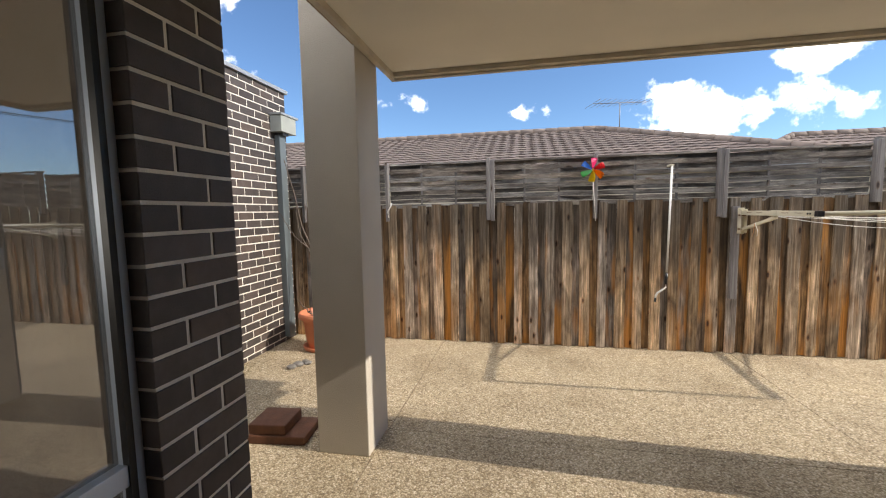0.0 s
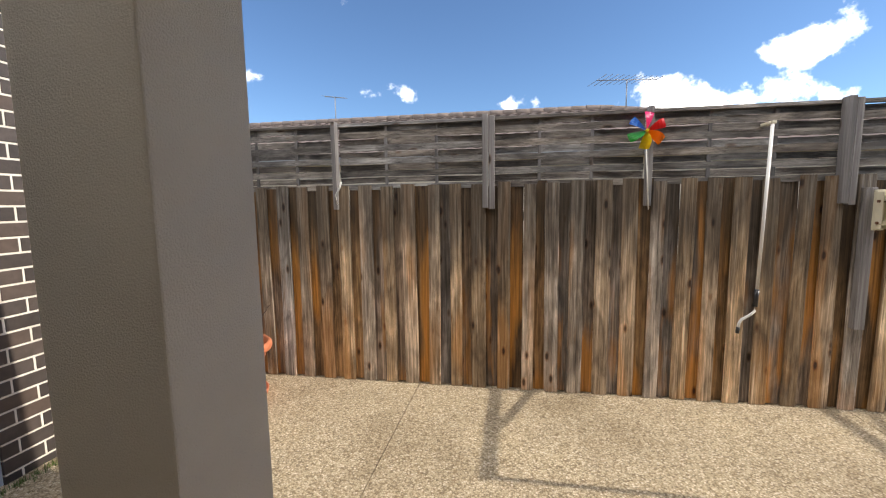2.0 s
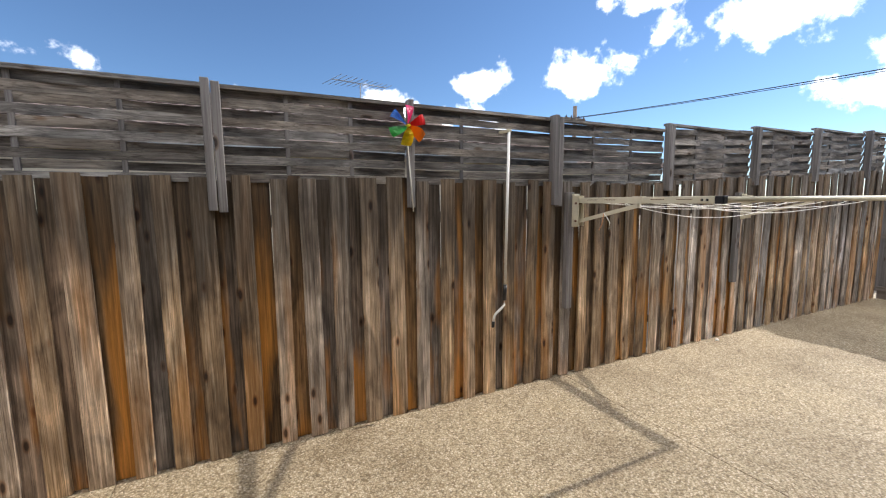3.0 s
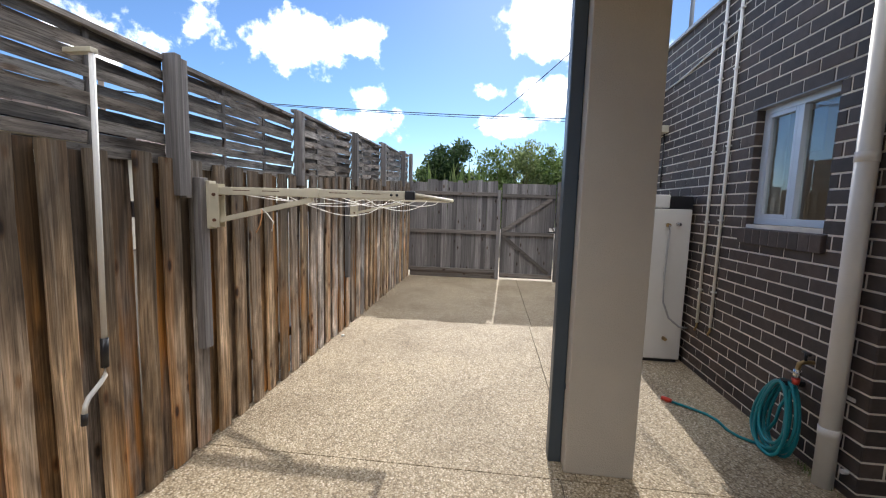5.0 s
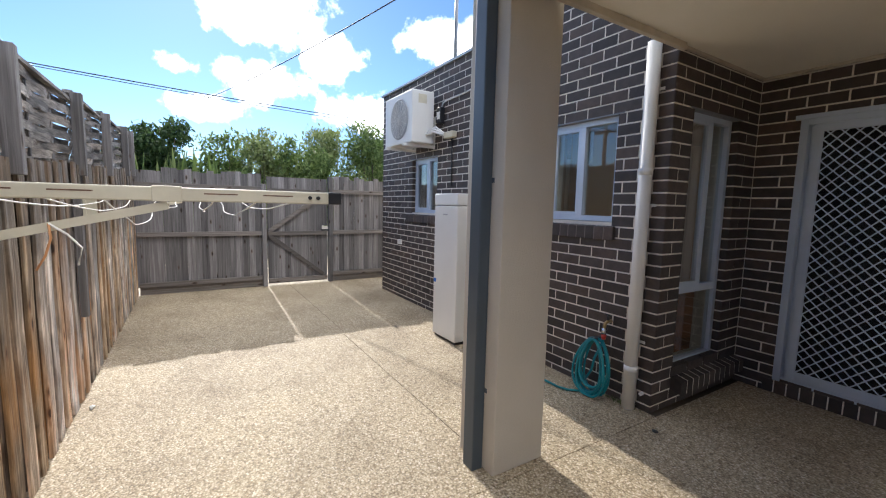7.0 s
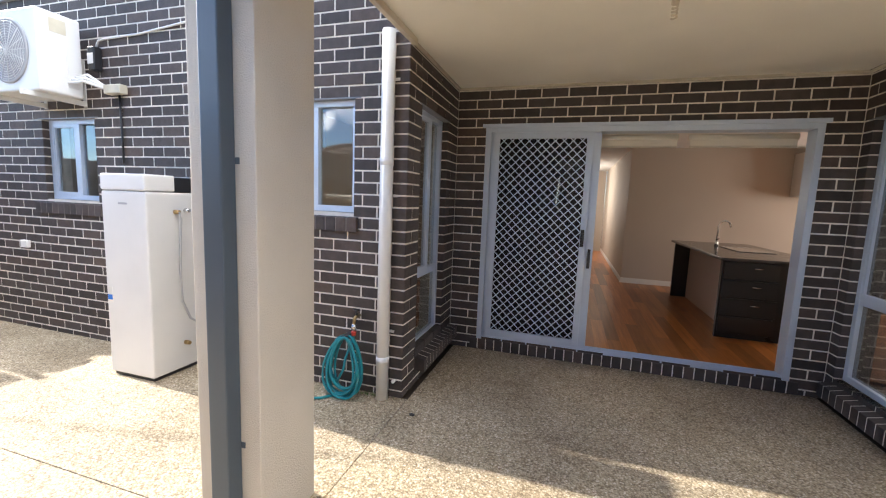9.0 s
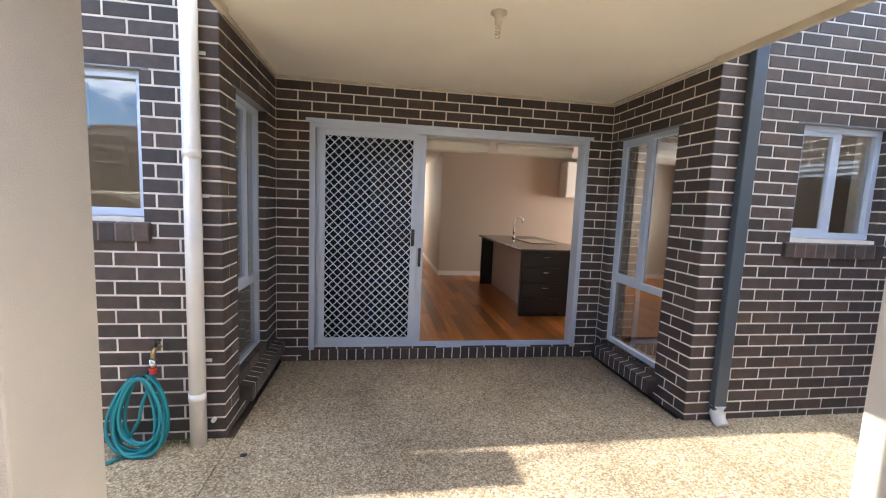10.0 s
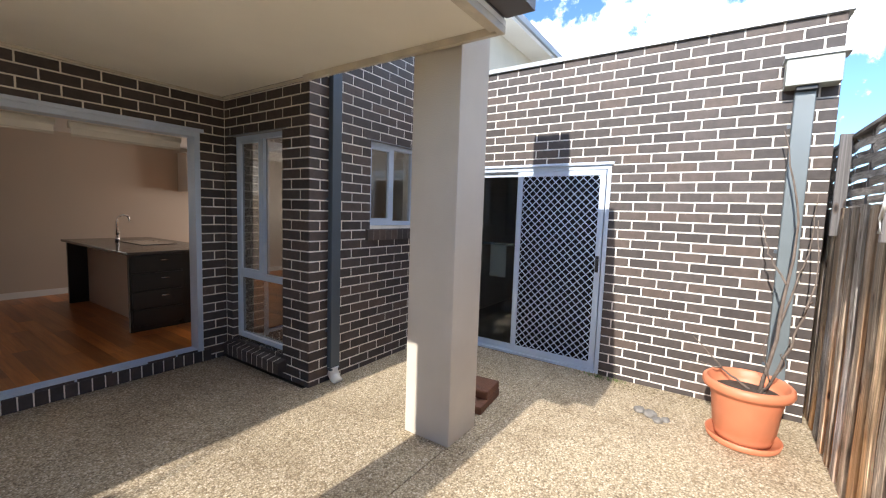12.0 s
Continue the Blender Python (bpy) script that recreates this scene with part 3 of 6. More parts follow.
pavement = structure("pavement", (lambda b: (box(b, (-3.2, 0.2, -0.2), (12.5, 5.6, -0.026)), b)[1])(bmesh.new()), SOIL, "pale exposed aggregate concrete paving in slabs")
for x0, x1, y0, y1 in ((-2.14, -0.19, 1.655, 3.23), (-0.19, 2.91, 0.4, 3.12), (2.91, 5.75, 1.655, 3.03), (5.75, 8.9, 1.0, 3.0),
                       (-3.0, -0.19, 3.23, 5.3), (-0.19, 2.91, 3.12, 5.3), (2.91, 5.75, 3.03, 5.3), (5.75, 8.9, 3.0, 5.3), (8.9, 12.4, 0.4, 5.3)):
    slab(x0, x1, y0, y1, pavement)

WALLS = []


def brick_wall(name, origin, turn, width, top, openings, near, parity=0, thick=0.23, label="dark brown brick wall with pale mortar", count=300, low=0.0, flip=False):
    """A wall in its own frame: x along, y out of its face, z up. The bricks are laid last."""
    core = bmesh.new()
    y0, y1 = -thick, -0.0035
    xs = sorted({0.006, width - 0.006, *[o[0] - 0.006 for o in openings], *[o[1] + 0.006 for o in openings]})
    for a, b in zip(xs, xs[1:]):
        mid = (a + b) / 2
        holes = sorted((o[2] - 0.004, o[3] + 0.004) for o in openings if o[0] - 0.006 < mid < o[1] + 0.006)
        z = low
        for h0, h1 in holes:
            if h0 > z + 0.01:
                box(core, (a, y0, z), (b, y1, h0))
            z = h1
        if z < top:
            box(core, (a, y0, z), (b, y1, top))
    ob = structure(name, core, MORTAR, label)
    ob.matrix_world = pose(*origin, 0, 0, turn)
    WALLS.append((ob, width, top, openings, near, parity, count, low, flip))
    return ob


def lay_bricks(ob, width, top, openings, near, parity, count, low, flip):
    spots = []
    k, z = 0, HEAD - 26 * COURSE
    while z < top - 0.02:
        z0, z1 = max(z + 0.0062, low), min(z + COURSE - 0.0062, top)
        if z1 - z0 > 0.02:
            u = -((k + parity) % 2) * PITCH / 2
            while u < width:
                a, b = max(u, 0.0), min(u + PITCH - 0.0125, width)
                if u + PITCH > width - 0.06:
                    b = width
                if b - a < 0.06:
                    u += PITCH
                    continue
                a, b = max(a, 0.003), min(b, width - 0.003)
                pieces = [(width - b, width - a) if flip else (a, b)]
                for o in openings:
                    if o[2] < (z0 + z1) / 2 < o[3]:
                        pieces = [q for p in pieces for q in ((p[0], min(p[1], o[0])), (max(p[0], o[1]), p[1]))]
                for p in pieces:
                    for o in openings:
                        if o[2] < (z0 + z1) / 2 < o[3]:
                            if 0 < o[0] - p[1] < 0.055:
                                p = (p[0], o[0])
                            if 0 < p[0] - o[1] < 0.055:
                                p = (o[1], p[1])
                    if p[1] - p[0] > 0.014:
                        spots.append((p[0], p[1], z0, z1))
                u += PITCH
        z += COURSE
        k += 1
    spots.sort(key=lambda s: ((s[0] + s[1]) / 2 - near[0]) ** 2 + ((s[2] + s[3]) / 2 - near[1]) ** 2)
    cache = {}

    def shape(bm, cx, cz, w, h):
        e, d, f = 0.0025, 0.105, 0.0
        f += random.Random(int((cx * 31 + cz * 7) * 1000)).uniform(-0.0012, 0.0012) if w else 0
        ring = lambda y, i: [bm.verts.new((cx + sx * (w / 2 - i), y, cz + sz * (h / 2 - i))) for sx, sz in ((-1, -1), (1, -1), (1, 1), (-1, 1))]
        r0, r1, r2 = ring(-d, 0), ring(-e + f, 0), ring(f, e)
        for p, q in ((r0, r1), (r1, r2)):
            for j in range(4):
                bm.faces.new((p[j], p[(j + 1) % 4], q[(j + 1) % 4], q[j]))
        bm.faces.new(r2)
    for a, b, z0, z1 in spots[:count]:
        key = (round(b - a, 3), round(z1 - z0, 3))
        if key not in cache:
            bm = bmesh.new()
            shape(bm, 0, 0, *key)
            cache[key] = mesh_of("brick", bm, BRICK)
        o = new("brick", cache[key])
        o.parent = ob
        o.location = ((a + b) / 2, random.uniform(-0.0012, 0.0012), (z0 + z1) / 2)
    rest = spots[count:]
    if rest:
        bm = bmesh.new()
        for a, b, z0, z1 in rest:
            shape(bm, (a + b) / 2, (z0 + z1) / 2, b - a, z1 - z0)
        part("far_bricks", bm, BRICK, ob, kind="stuff")


# house front east of the alcove: faces +y, laid from its east end
EAST_END = 7.86
brick_wall("wall_house_east", (ALC_E, HOUSE_Y, 0), 0, EAST_END - ALC_E, 3.22,
           [(3.38 - ALC_E, 4.10 - ALC_E, 1.375, HEAD), (6.06 - ALC_E, 6.78 - ALC_E, 1.36, 2.12)], (0.7, 1.2))
# alcove east side: faces -x
W2 = (0.72, 1.40, 0.27, HEAD)
brick_wall("wall_alcove_east", (ALC_E, DOOR_Y, 0), 90, HOUSE_Y - DOOR_Y, CEIL_Z + 0.3,
           [(W2[0] - DOOR_Y, W2[1] - DOOR_Y, W2[2], W2[3])], (0.9, 1.2), parity=1, flip=True)
# door wall: faces +y
brick_wall("wall_door", (ALC_W, DOOR_Y, 0), 0, ALC_E - ALC_W, CEIL_Z + 0.3, [(0.015 - ALC_W, 2.67 - ALC_W, 0.1, HEAD)], (1.6, 2.3), parity=1)
# alcove west side: faces +x
W3 = (0.51, 1.33, 0.22, HEAD)
brick_wall("wall_alcove_west", (ALC_W, FRONT_W, 0), -90, FRONT_W - DOOR_Y, CEIL_Z + 0.3,
           [(FRONT_W - W3[1], FRONT_W - W3[0], W3[2], W3[3])], (0.2, 1.3), parity=0)
# house front west of the alcove: faces +y
brick_wall("wall_house_west", (WEST_X, FRONT_W, 0), 0, ALC_W - WEST_X, 3.22,
           [(-1.68 - WEST_X, -0.93 - WEST_X, 1.38, HEAD)], (1.3, 1.3), parity=1, flip=True)
# garage wall: faces +x
brick_wall("wall_garage", (WEST_X, 5.13, 0), -90, 5.13 - FRONT_W, 3.04, [(5.13 - 3.61, 5.13 - 1.78, 0.0, 2.04)], (1.4, 1.9), parity=0)


def plain(name, a, b, mat, label=""):
    bm = bmesh.new()
    box(bm, a, b)
    return structure(name, bm, mat, label)


# corner fillings of the alcove, and sides and backs that close the house
for xa, xb, xc in ((ALC_W - 0.22, ALC_W + 0.0045, ALC_W - 0.0055), (ALC_E + 0.22, ALC_E - 0.0045, ALC_E + 0.0055)):
    bm = bmesh.new()
    box(bm, (xa, DOOR_Y - 0.21, 0.1), (xb, DOOR_Y - 0.006, CEIL_Z + 0.28))
    box(bm, (xa, DOOR_Y - 0.0058, 0.1), (xc, DOOR_Y + 0.0058, CEIL_Z + 0.28))
    structure("wall_corner", bm, MORTAR, "mortar filling in the brick corner")
plain("wall_house_end", (EAST_END - 0.23, -6, 0), (EAST_END - 0.006, HOUSE_Y - 0.2, 3.22), MORTAR, "end wall of the house")
plain("wall_garage_end", (-6.0, 4.9, 0), (WEST_X - 0.23, 5.12, 3.04), MORTAR, "end wall of the garage")
plain("roof_east", (ALC_E + 0.0, -6.2, 3.0), (EAST_END - 0.24, HOUSE_Y - 0.24, 3.1), CAPPING, "flat metal roof")
plain("roof_west", (WEST_X - 0.0, -6.2, 3.0), (ALC_W - 0.01, HOUSE_Y - 0.24, 3.1), CAPPING, "flat metal roof")
plain("roof_garage", (-6.0, -1.0, 2.86), (WEST_X - 0.24, 4.89, 2.92), CAPPING, "flat metal roof")
bm = bmesh.new()
box(bm, (ALC_E - 0.02, HOUSE_Y - 0.25, 3.22), (EAST_END + 0.03, HOUSE_Y + 0.03, 3.25))
box(bm, (EAST_END - 0.25, -6.0, 3.22), (EAST_END + 0.03, HOUSE_Y - 0.25, 3.25))
structure("trim_east", bm, CAPPING, "grey metal capping along the wall top")
bm = bmesh.new()
box(bm, (WEST_X + 0.03, FRONT_W - 0.25, 3.22), (ALC_W + 0.02, FRONT_W + 0.03, 3.25))
structure("trim_west", bm, CAPPING, "grey metal capping along the wall top")
bm = bmesh.new()
box(bm, (WEST_X - 0.25, HOUSE_Y, 3.04), (WEST_X + 0.03, 5.16, 3.085), 0.004)
structure("trim_garage", bm, CAPPING, "grey metal capping along the garage wall")

# alfresco ceiling, its edge trim and the roof over it
X0, X1, Y1 = -0.19, 2.94, 3.42
plain("ceiling", (X0, DOOR_Y - 0.1, CEIL_Z), (X1, Y1, CEIL_Z + 0.03), SOFFIT, "cream painted alfresco ceiling sheet")
bm = bmesh.new()
for a, b in (((X0, Y1 - 0.035, 2.525), (X1, Y1, CEIL_Z)), ((X0, FRONT_W + 0.002, 2.525), (X0 + 0.035, Y1 - 0.035, CEIL_Z)), ((X1 - 0.035, HOUSE_Y, 2.525), (X1, Y1 - 0.035, CEIL_Z)),
             ((X0 + 0.035, Y1 - 0.08, 2.537), (X1 - 0.035, Y1 - 0.035, CEIL_Z)), ((ALC_W + 0.004, DOOR_Y + 0.003, 2.548), (ALC_E - 0.004, DOOR_Y + 0.028, CEIL_Z)),
             ((ALC_E - 0.028, DOOR_Y + 0.03, 2.548), (ALC_E - 0.004, HOUSE_Y, CEIL_Z)), ((ALC_W + 0.004, DOOR_Y + 0.03, 2.548), (ALC_W + 0.028, FRONT_W, CEIL_Z))):
    box(bm, a, b, 0.003)
structure("trim_ceiling", bm, TRIM, "beige ceiling edge bead")
plain("roof", (X0 + 0.003, DOOR_Y - 0.5, CEIL_Z + 0.03), (X1 - 0.003, Y1 - 0.01, 3.12), FASCIA, "alfresco roof with dark fascia")
plain("roof_gutter", (X0 - 0.02, Y1 - 0.01, 2.62), (X1 + 0.02, Y1 + 0.16, 2.78), FASCIA, "dark metal gutter")
plain("trim_west_edge", (X0 - 0.022, FRONT_W + 0.02, 2.54), (X0, 2.755, 2.60), STAINED, "water-stained timber edge strip")

# columns
for cx, cy, cw in ((-0.555, 2.765, 0.350), (2.973, 2.728, 0.322)):
    bm = bmesh.new()
    box(bm, (cx, cy, 0.0), (cx + cw, cy + 0.365, 3.3), 0.006)
    structure("column", bm, RENDER, "square rendered column painted taupe")

# ---- fences ----


def paling_mesh(h, w=0.1, t=0.014, lean=0.0):
    bm = bmesh.new()
    n = 6
    prev = None
    rnd = random.Random(int(h * 1e4))
    for i in range(n + 1):
        z = h * i / n
        dx, dy = rnd.uniform(-0.0025, 0.0025), rnd.uniform(-0.003, 0.003)
        ring = [bm.verts.new((sx * w / 2 + dx + lean * z - cx * sx, dy + sy * t / 2 + cy, z)) for sx, sy, cx, cy in ((-1, -1, 0, 0.004), (-1, -1, 0.0045, 0), (1, -1, 0.0045, 0), (1, -1, 0, 0.004), (1, 1, 0, 0), (-1, 1, 0, 0))]
        if prev:
            for j in range(6):
                bm.faces.new((prev[j], prev[(j + 1) % 6], ring[(j + 1) % 6], ring[j]))
        else:
            bm.faces.new(ring[::-1])
        prev = ring
    bm.faces.new(prev)
    return bm


def fence_top(x):
    return 1.637 + max(0.0, x - 3.7) * 0.044


fence_north = thing("fence_north", (0, FENCE_Y, 0), "tall weathered brown paling fence with orange and black stains", "fence")
fence_north["kind"] = "structure"
kinds = [[mesh_of("paling", paling_mesh(1.0 + i * 0.001, w, 0.018), mt) for i in range(6)] for w, mt in ((0.103, PALING), (0.148, PALINGSHADED))]
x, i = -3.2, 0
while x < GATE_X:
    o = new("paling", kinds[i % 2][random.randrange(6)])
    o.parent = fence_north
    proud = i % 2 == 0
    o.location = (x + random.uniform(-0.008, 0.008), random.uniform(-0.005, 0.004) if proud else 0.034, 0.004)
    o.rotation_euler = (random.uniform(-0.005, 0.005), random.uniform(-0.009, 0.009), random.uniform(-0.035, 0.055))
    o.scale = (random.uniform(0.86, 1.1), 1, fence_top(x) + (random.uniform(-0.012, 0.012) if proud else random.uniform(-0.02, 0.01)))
    x += 0.0925
    i += 1
bm = bmesh.new()
for z in (0.3, 1.35):
    box(bm, (-3.2, 0.045, z), (GATE_X, 0.085, z + 0.075))
part("rail", bm, GREYWOOD, fence_north)

# woven slat screen on the fence
POSTS = [(-3.0, 0), (-1.95, 0), (-0.85, 0), (0.39, 1), (1.53, 0), (2.77, 1), (4.11, 2), (5.52, 2), (6.79, 2), (8.16, 2), (8.84, 2)]


def screen_top(x):
    return 2.125 + max(0.0, x - 3.7) * 0.052


screen = thing("slat_screen", (0, FENCE_Y, 0), "woven grey timber slat screen fixed above the paling fence", "screen")
for (xa, ka), (xb, kb) in zip(POSTS, POSTS[1:]):
    z0 = fence_top((xa + xb) / 2) - 0.03
    z1 = screen_top((xa + xb) / 2)
    nrow = 10 if xa < 2.8 else 11
    battens = 3
    for r in range(nrow):
        bm = bmesh.new()
        zc = z0 + 0.03 + (z1 - z0 - 0.055) * r / (nrow - 1)
        segs = 16
        h = random.uniform(0.041, 0.049) if xa < 2.8 else random.uniform(0.048, 0.056)
        lip = random.uniform(0.002, 0.010)
        tilt = random.uniform(-0.006, 0.006)
        prev = None
        for s in range(segs + 1):
            f = s / segs
            xx = xa + 0.02 + (xb - xa - 0.04) * f
            yy = 0.042 + 0.017 * math.sin(math.pi * f * battens + math.pi * (r % 2)) * (1 if r % 2 else -1) * (-1) ** r + (0.007 if r % 2 else -0.007)
            zz = zc + tilt * math.sin(math.pi * f) + random.uniform(-0.0015, 0.0015) + (f - 0.5) * (screen_top(xb) - screen_top(xa))
            ring = [bm.verts.new((xx, yy + sy * 0.004 - sz * lip / 2, zz + sz * h / 2)) for sy, sz in ((-1, -1), (-1, 1), (1, 1), (1, -1))]
            if prev:
                for j in range(4):
                    bm.faces.new((prev[j], prev[(j + 1) % 4], ring[(j + 1) % 4], ring[j]))
            else:
                bm.faces.new(ring)
            prev = ring
        bm.faces.new(prev[::-1])
        part("slat", bm, SLATWOOD, screen)
    bm = bmesh.new()
    box(bm, (xa + 0.01, 0.01, z1 - 0.004), (xb - 0.01, 0.065, z1 + 0.018))
    part("cap_rail", bm, SLATWOOD, screen)
    for q in range(1, battens):
        xx = xa + (xb - xa) * q / battens
        boxpart("batten", (xx - 0.012, 0.036, z0), (xx + 0.012, 0.048, z1 - 0.005), GREYWOOD, screen)
for xx, k in POSTS:
    top = screen_top(xx) + 0.03
    low = fence_top(xx) - 0.18
    if k == 0:
        boxpart("post", (xx - 0.018, -0.047, low), (xx + 0.018, 0.02, top), GREYWOOD, screen, 0.003)
    elif k == 1:
        boxpart("post", (xx - 0.046, -0.052, low), (xx - 0.004, 0.02, top), GREYWOOD, screen, 0.003)
        boxpart("post", (xx + 0.002, -0.046, low - 0.01), (xx + 0.044, 0.02, top - 0.012), GREYWOOD, screen, 0.003)
    else:
        boxpart("post", (xx - 0.03, -0.05, low + 0.1), (xx + 0.03, 0.02, top), GREYWOOD, screen, 0.003)

# fence and gate at the east end
fence_east = thing("fence_east", (GATE_X, 0, 0), "grey weathered paling fence with rails", "fence")
fence_east["kind"] = "structure"
GY0, GY1 = 2.30, 3.36


def east_palings(y0, y1, parent, name, low, top):
    y = y0
    base = [mesh_of(name, paling_mesh(1.0 + 0.01 * i, 0.098), GREYWOOD) for i in range(4)]
    while y < y1 - 0.02:
        o = new(name, base[random.randrange(4)])
        o.parent = parent
        o.location = (0.03 + (0.012 if int(y * 10) % 2 else 0), y + 0.05, low)
        o.rotation_euler = (0, random.uniform(-0.003, 0.003), math.pi / 2)
        o.scale = (1.02, 1, top - low + random.uniform(-0.006, 0.006))
        y += 0.099


east_palings(0.7, GY0 - 0.07, fence_east, "paling", 0.11, 1.90)
east_palings(GY1 + 0.07, FENCE_Y - 0.02, fence_east, "paling", 0.11, 1.89)
for y0, y1 in ((0.7, GY0 - 0.07), (GY1 + 0.07, FENCE_Y - 0.02)):
    for z in (0.12, 0.89, 1.64):
        boxpart("rail", (-0.035, y0, z), (0.012, y1, z + 0.07), RAILWOOD, fence_east, 0.004)
    boxpart("plinth", (0.012, y0, 0.0), (0.035, y1, 0.115), RAILWOOD, fence_east, 0.002, "dark plinth board")
for y in (GY0 - 0.04, GY1 + 0.035):
    boxpart("post", (-0.05, y - 0.035, 0), (0.05, y + 0.035, 1.93 if y < 3 else 1.76), GREYWOOD, fence_east, 0.005)

gate = thing("gate", (GATE_X, GY0, 0), "closed grey timber paling gate with diagonal braces", "gate")
gw = GY1 - GY0
y = 0.012
gm = mesh_of("board", paling_mesh(1.0, 0.098), GREYWOOD)
while y < gw - 0.07:
    # the board by the latch is cut open for a hand
    for z, tall in ((0.035, 0.915), (1.05, 0.84)) if y < 0.05 else ((0.035, 1.855),):
        o = new("board", gm)
        o.parent = gate
        o.location, o.rotation_euler, o.scale = (0.03, y + 0.05, z), (0, 0, math.pi / 2), (1.0, 1, tall)
    y += (gw - 0.042) / 11
for z in (0.06, 0.88, 1.62):
    boxpart("gate_rail", (-0.03, 0.02, z), (0.018, gw - 0.02, z + 0.07), RAILWOOD, gate, 0.003)
for a, b in (((-0.006, gw - 0.05, 0.96), (-0.006, 0.1, 1.61)), ((-0.006, gw - 0.05, 0.88), (-0.006, 0.1, 0.15))):
    bm = bmesh.new()
    bar(bm, a, b, 0.03, 0.07)
    part("brace", bm, RAILWOOD, gate)
boxpart("latch", (-0.045, 0.0, 0.955), (-0.03, 0.14, 0.985), BLACK, gate, 0.003, "black steel latch")


# ---- windows and doors: x along the opening, y outwards, z up ----
def frame_bars(parent, w, h, bars, depth=0.06, size=0.045, mat=None, y=0.0, name="frame"):
    bm = bmesh.new()
    s, m = size, mat or ALU
    box(bm, (0, y - depth, 0), (w, y, s), 0.002)
    box(bm, (0, y - depth, h - s), (w, y, h), 0.002)
    box(bm, (0, y - depth, s), (s, y, h - s), 0.002)
    box(bm, (w - s, y - depth, s), (w, y, h - s), 0.002)
    for a, b in bars:
        box(bm, (a[0], y - depth + 0.006, a[1]), (b[0], y - 0.004, b[1]), 0.002)
    return part(name, bm, m, parent)


def pane(parent, x0, x1, z0, z1, y, mat=None, name="pane"):
    ob = boxpart(name, (x0, y - 0.004, z0), (x1, y, z1), mat or GLASS, parent)
    ob.visible_shadow = False
    return ob


def window(name, at, turn, w, h, label, mullion=None, transom=None, setback=0.055, glass=GLASS):
    e = thing(name, at, label, "window", turn=turn)
    e["kind"] = "structure"
    y = -setback
    bars = []
    if transom:
        bars.append(((0.045, transom - 0.03), (w - 0.045, transom + 0.03)))
    z0 = transom + 0.03 if transom else 0.045
    if mullion:
        bars.append(((mullion - 0.025, z0), (mullion + 0.025, h - 0.045)))
    frame_bars(e, w, h, bars, y=y)
    if mullion:
        pane(e, 0.045, mullion - 0.025, z0, h - 0.045, y - 0.035, glass)
        pane(e, mullion + 0.025, w - 0.045, z0, h - 0.045, y - 0.022, glass)
        bm = bmesh.new()
        a, b = mullion + 0.02, w - 0.042
        for q in (((a, y - 0.03, z0), (a + 0.028, y - 0.003, h - 0.045)), ((b - 0.028, y - 0.03, z0), (b, y - 0.003, h - 0.045)), ((a + 0.028, y - 0.03, z0), (b - 0.028, y - 0.003, z0 + 0.028)), ((a + 0.028, y - 0.03, h - 0.073), (b - 0.028, y - 0.003, h - 0.045))):
            box(bm, *q, 0.002)
        part("sash", bm, ALU, e)
    else:
        pane(e, 0.045, w - 0.045, z0, h - 0.045, y - 0.03, glass)
    if transom:
        pane(e, 0.045, w - 0.045, 0.045, transom - 0.03, y - 0.03, glass)
    return e


# facing +y (turn 180): origin at the greater x
w1 = window("window_1", (3.38, HOUSE_Y, 1.375), 0, 0.72, HEAD - 1.375, "two-light sliding window in a pale grey aluminium frame", mullion=0.37)
w5 = window("window_2", (6.06, HOUSE_Y, 1.36), 0, 0.72, 0.76, "small sliding window in a pale grey aluminium frame", mullion=0.33)
w4 = window("window_3", (-1.68, FRONT_W, 1.38), 0, 0.75, HEAD - 1.38, "sliding window in a pale grey aluminium frame", mullion=0.38)
w2 = window("window_4", (ALC_E, W2[0], W2[2]), 90, W2[1] - W2[0], HEAD - W2[2], "tall grey aluminium window with a low transom", mullion=0.30, transom=0.60)
w3 = window("window_5", (ALC_W, W3[1], W3[2]), -90, W3[1] - W3[0], HEAD - W3[2], "tall grey aluminium window with a low transom", mullion=0.40, transom=0.64, glass=GLASSDIMMED)
boxpart("gasket", (0.026, -0.075, 0.045), (0.0455, -0.053, HEAD - W3[2] - 0.045), BLACK, w3)
boxpart("latch", (0.045, -0.085, 0.30), (0.062, -0.06, 0.37), BLACK, w3, 0.002)
boxpart("window_blind", (0.40, -0.24, 0.5), (0.63, -0.235, 0.78), BLINDGREY, w1, label="grey roller blind")


def lintel(name, at, turn, w, mat=ALUDARK):
    bm = bmesh.new()
    box(bm, (-0.05, -0.10, 0.0), (w + 0.05, 0.004, 0.008))
    o = structure(name, bm, mat, "grey steel lintel over the opening")
    o.matrix_world = pose(*at, 0, 0, turn)


for at, turn, w in (((3.38, HOUSE_Y, HEAD - 0.003), 0, 0.72), ((-1.68, FRONT_W, HEAD - 0.003), 0, 0.75), ((6.06, HOUSE_Y, 2.118), 0, 0.72),
                    ((ALC_E, W2[0], HEAD - 0.003), 90, W2[1] - W2[0]), ((ALC_W, W3[1], HEAD - 0.003), -90, W3[1] - W3[0])):
    lintel("trim_lintel", at, turn, w)


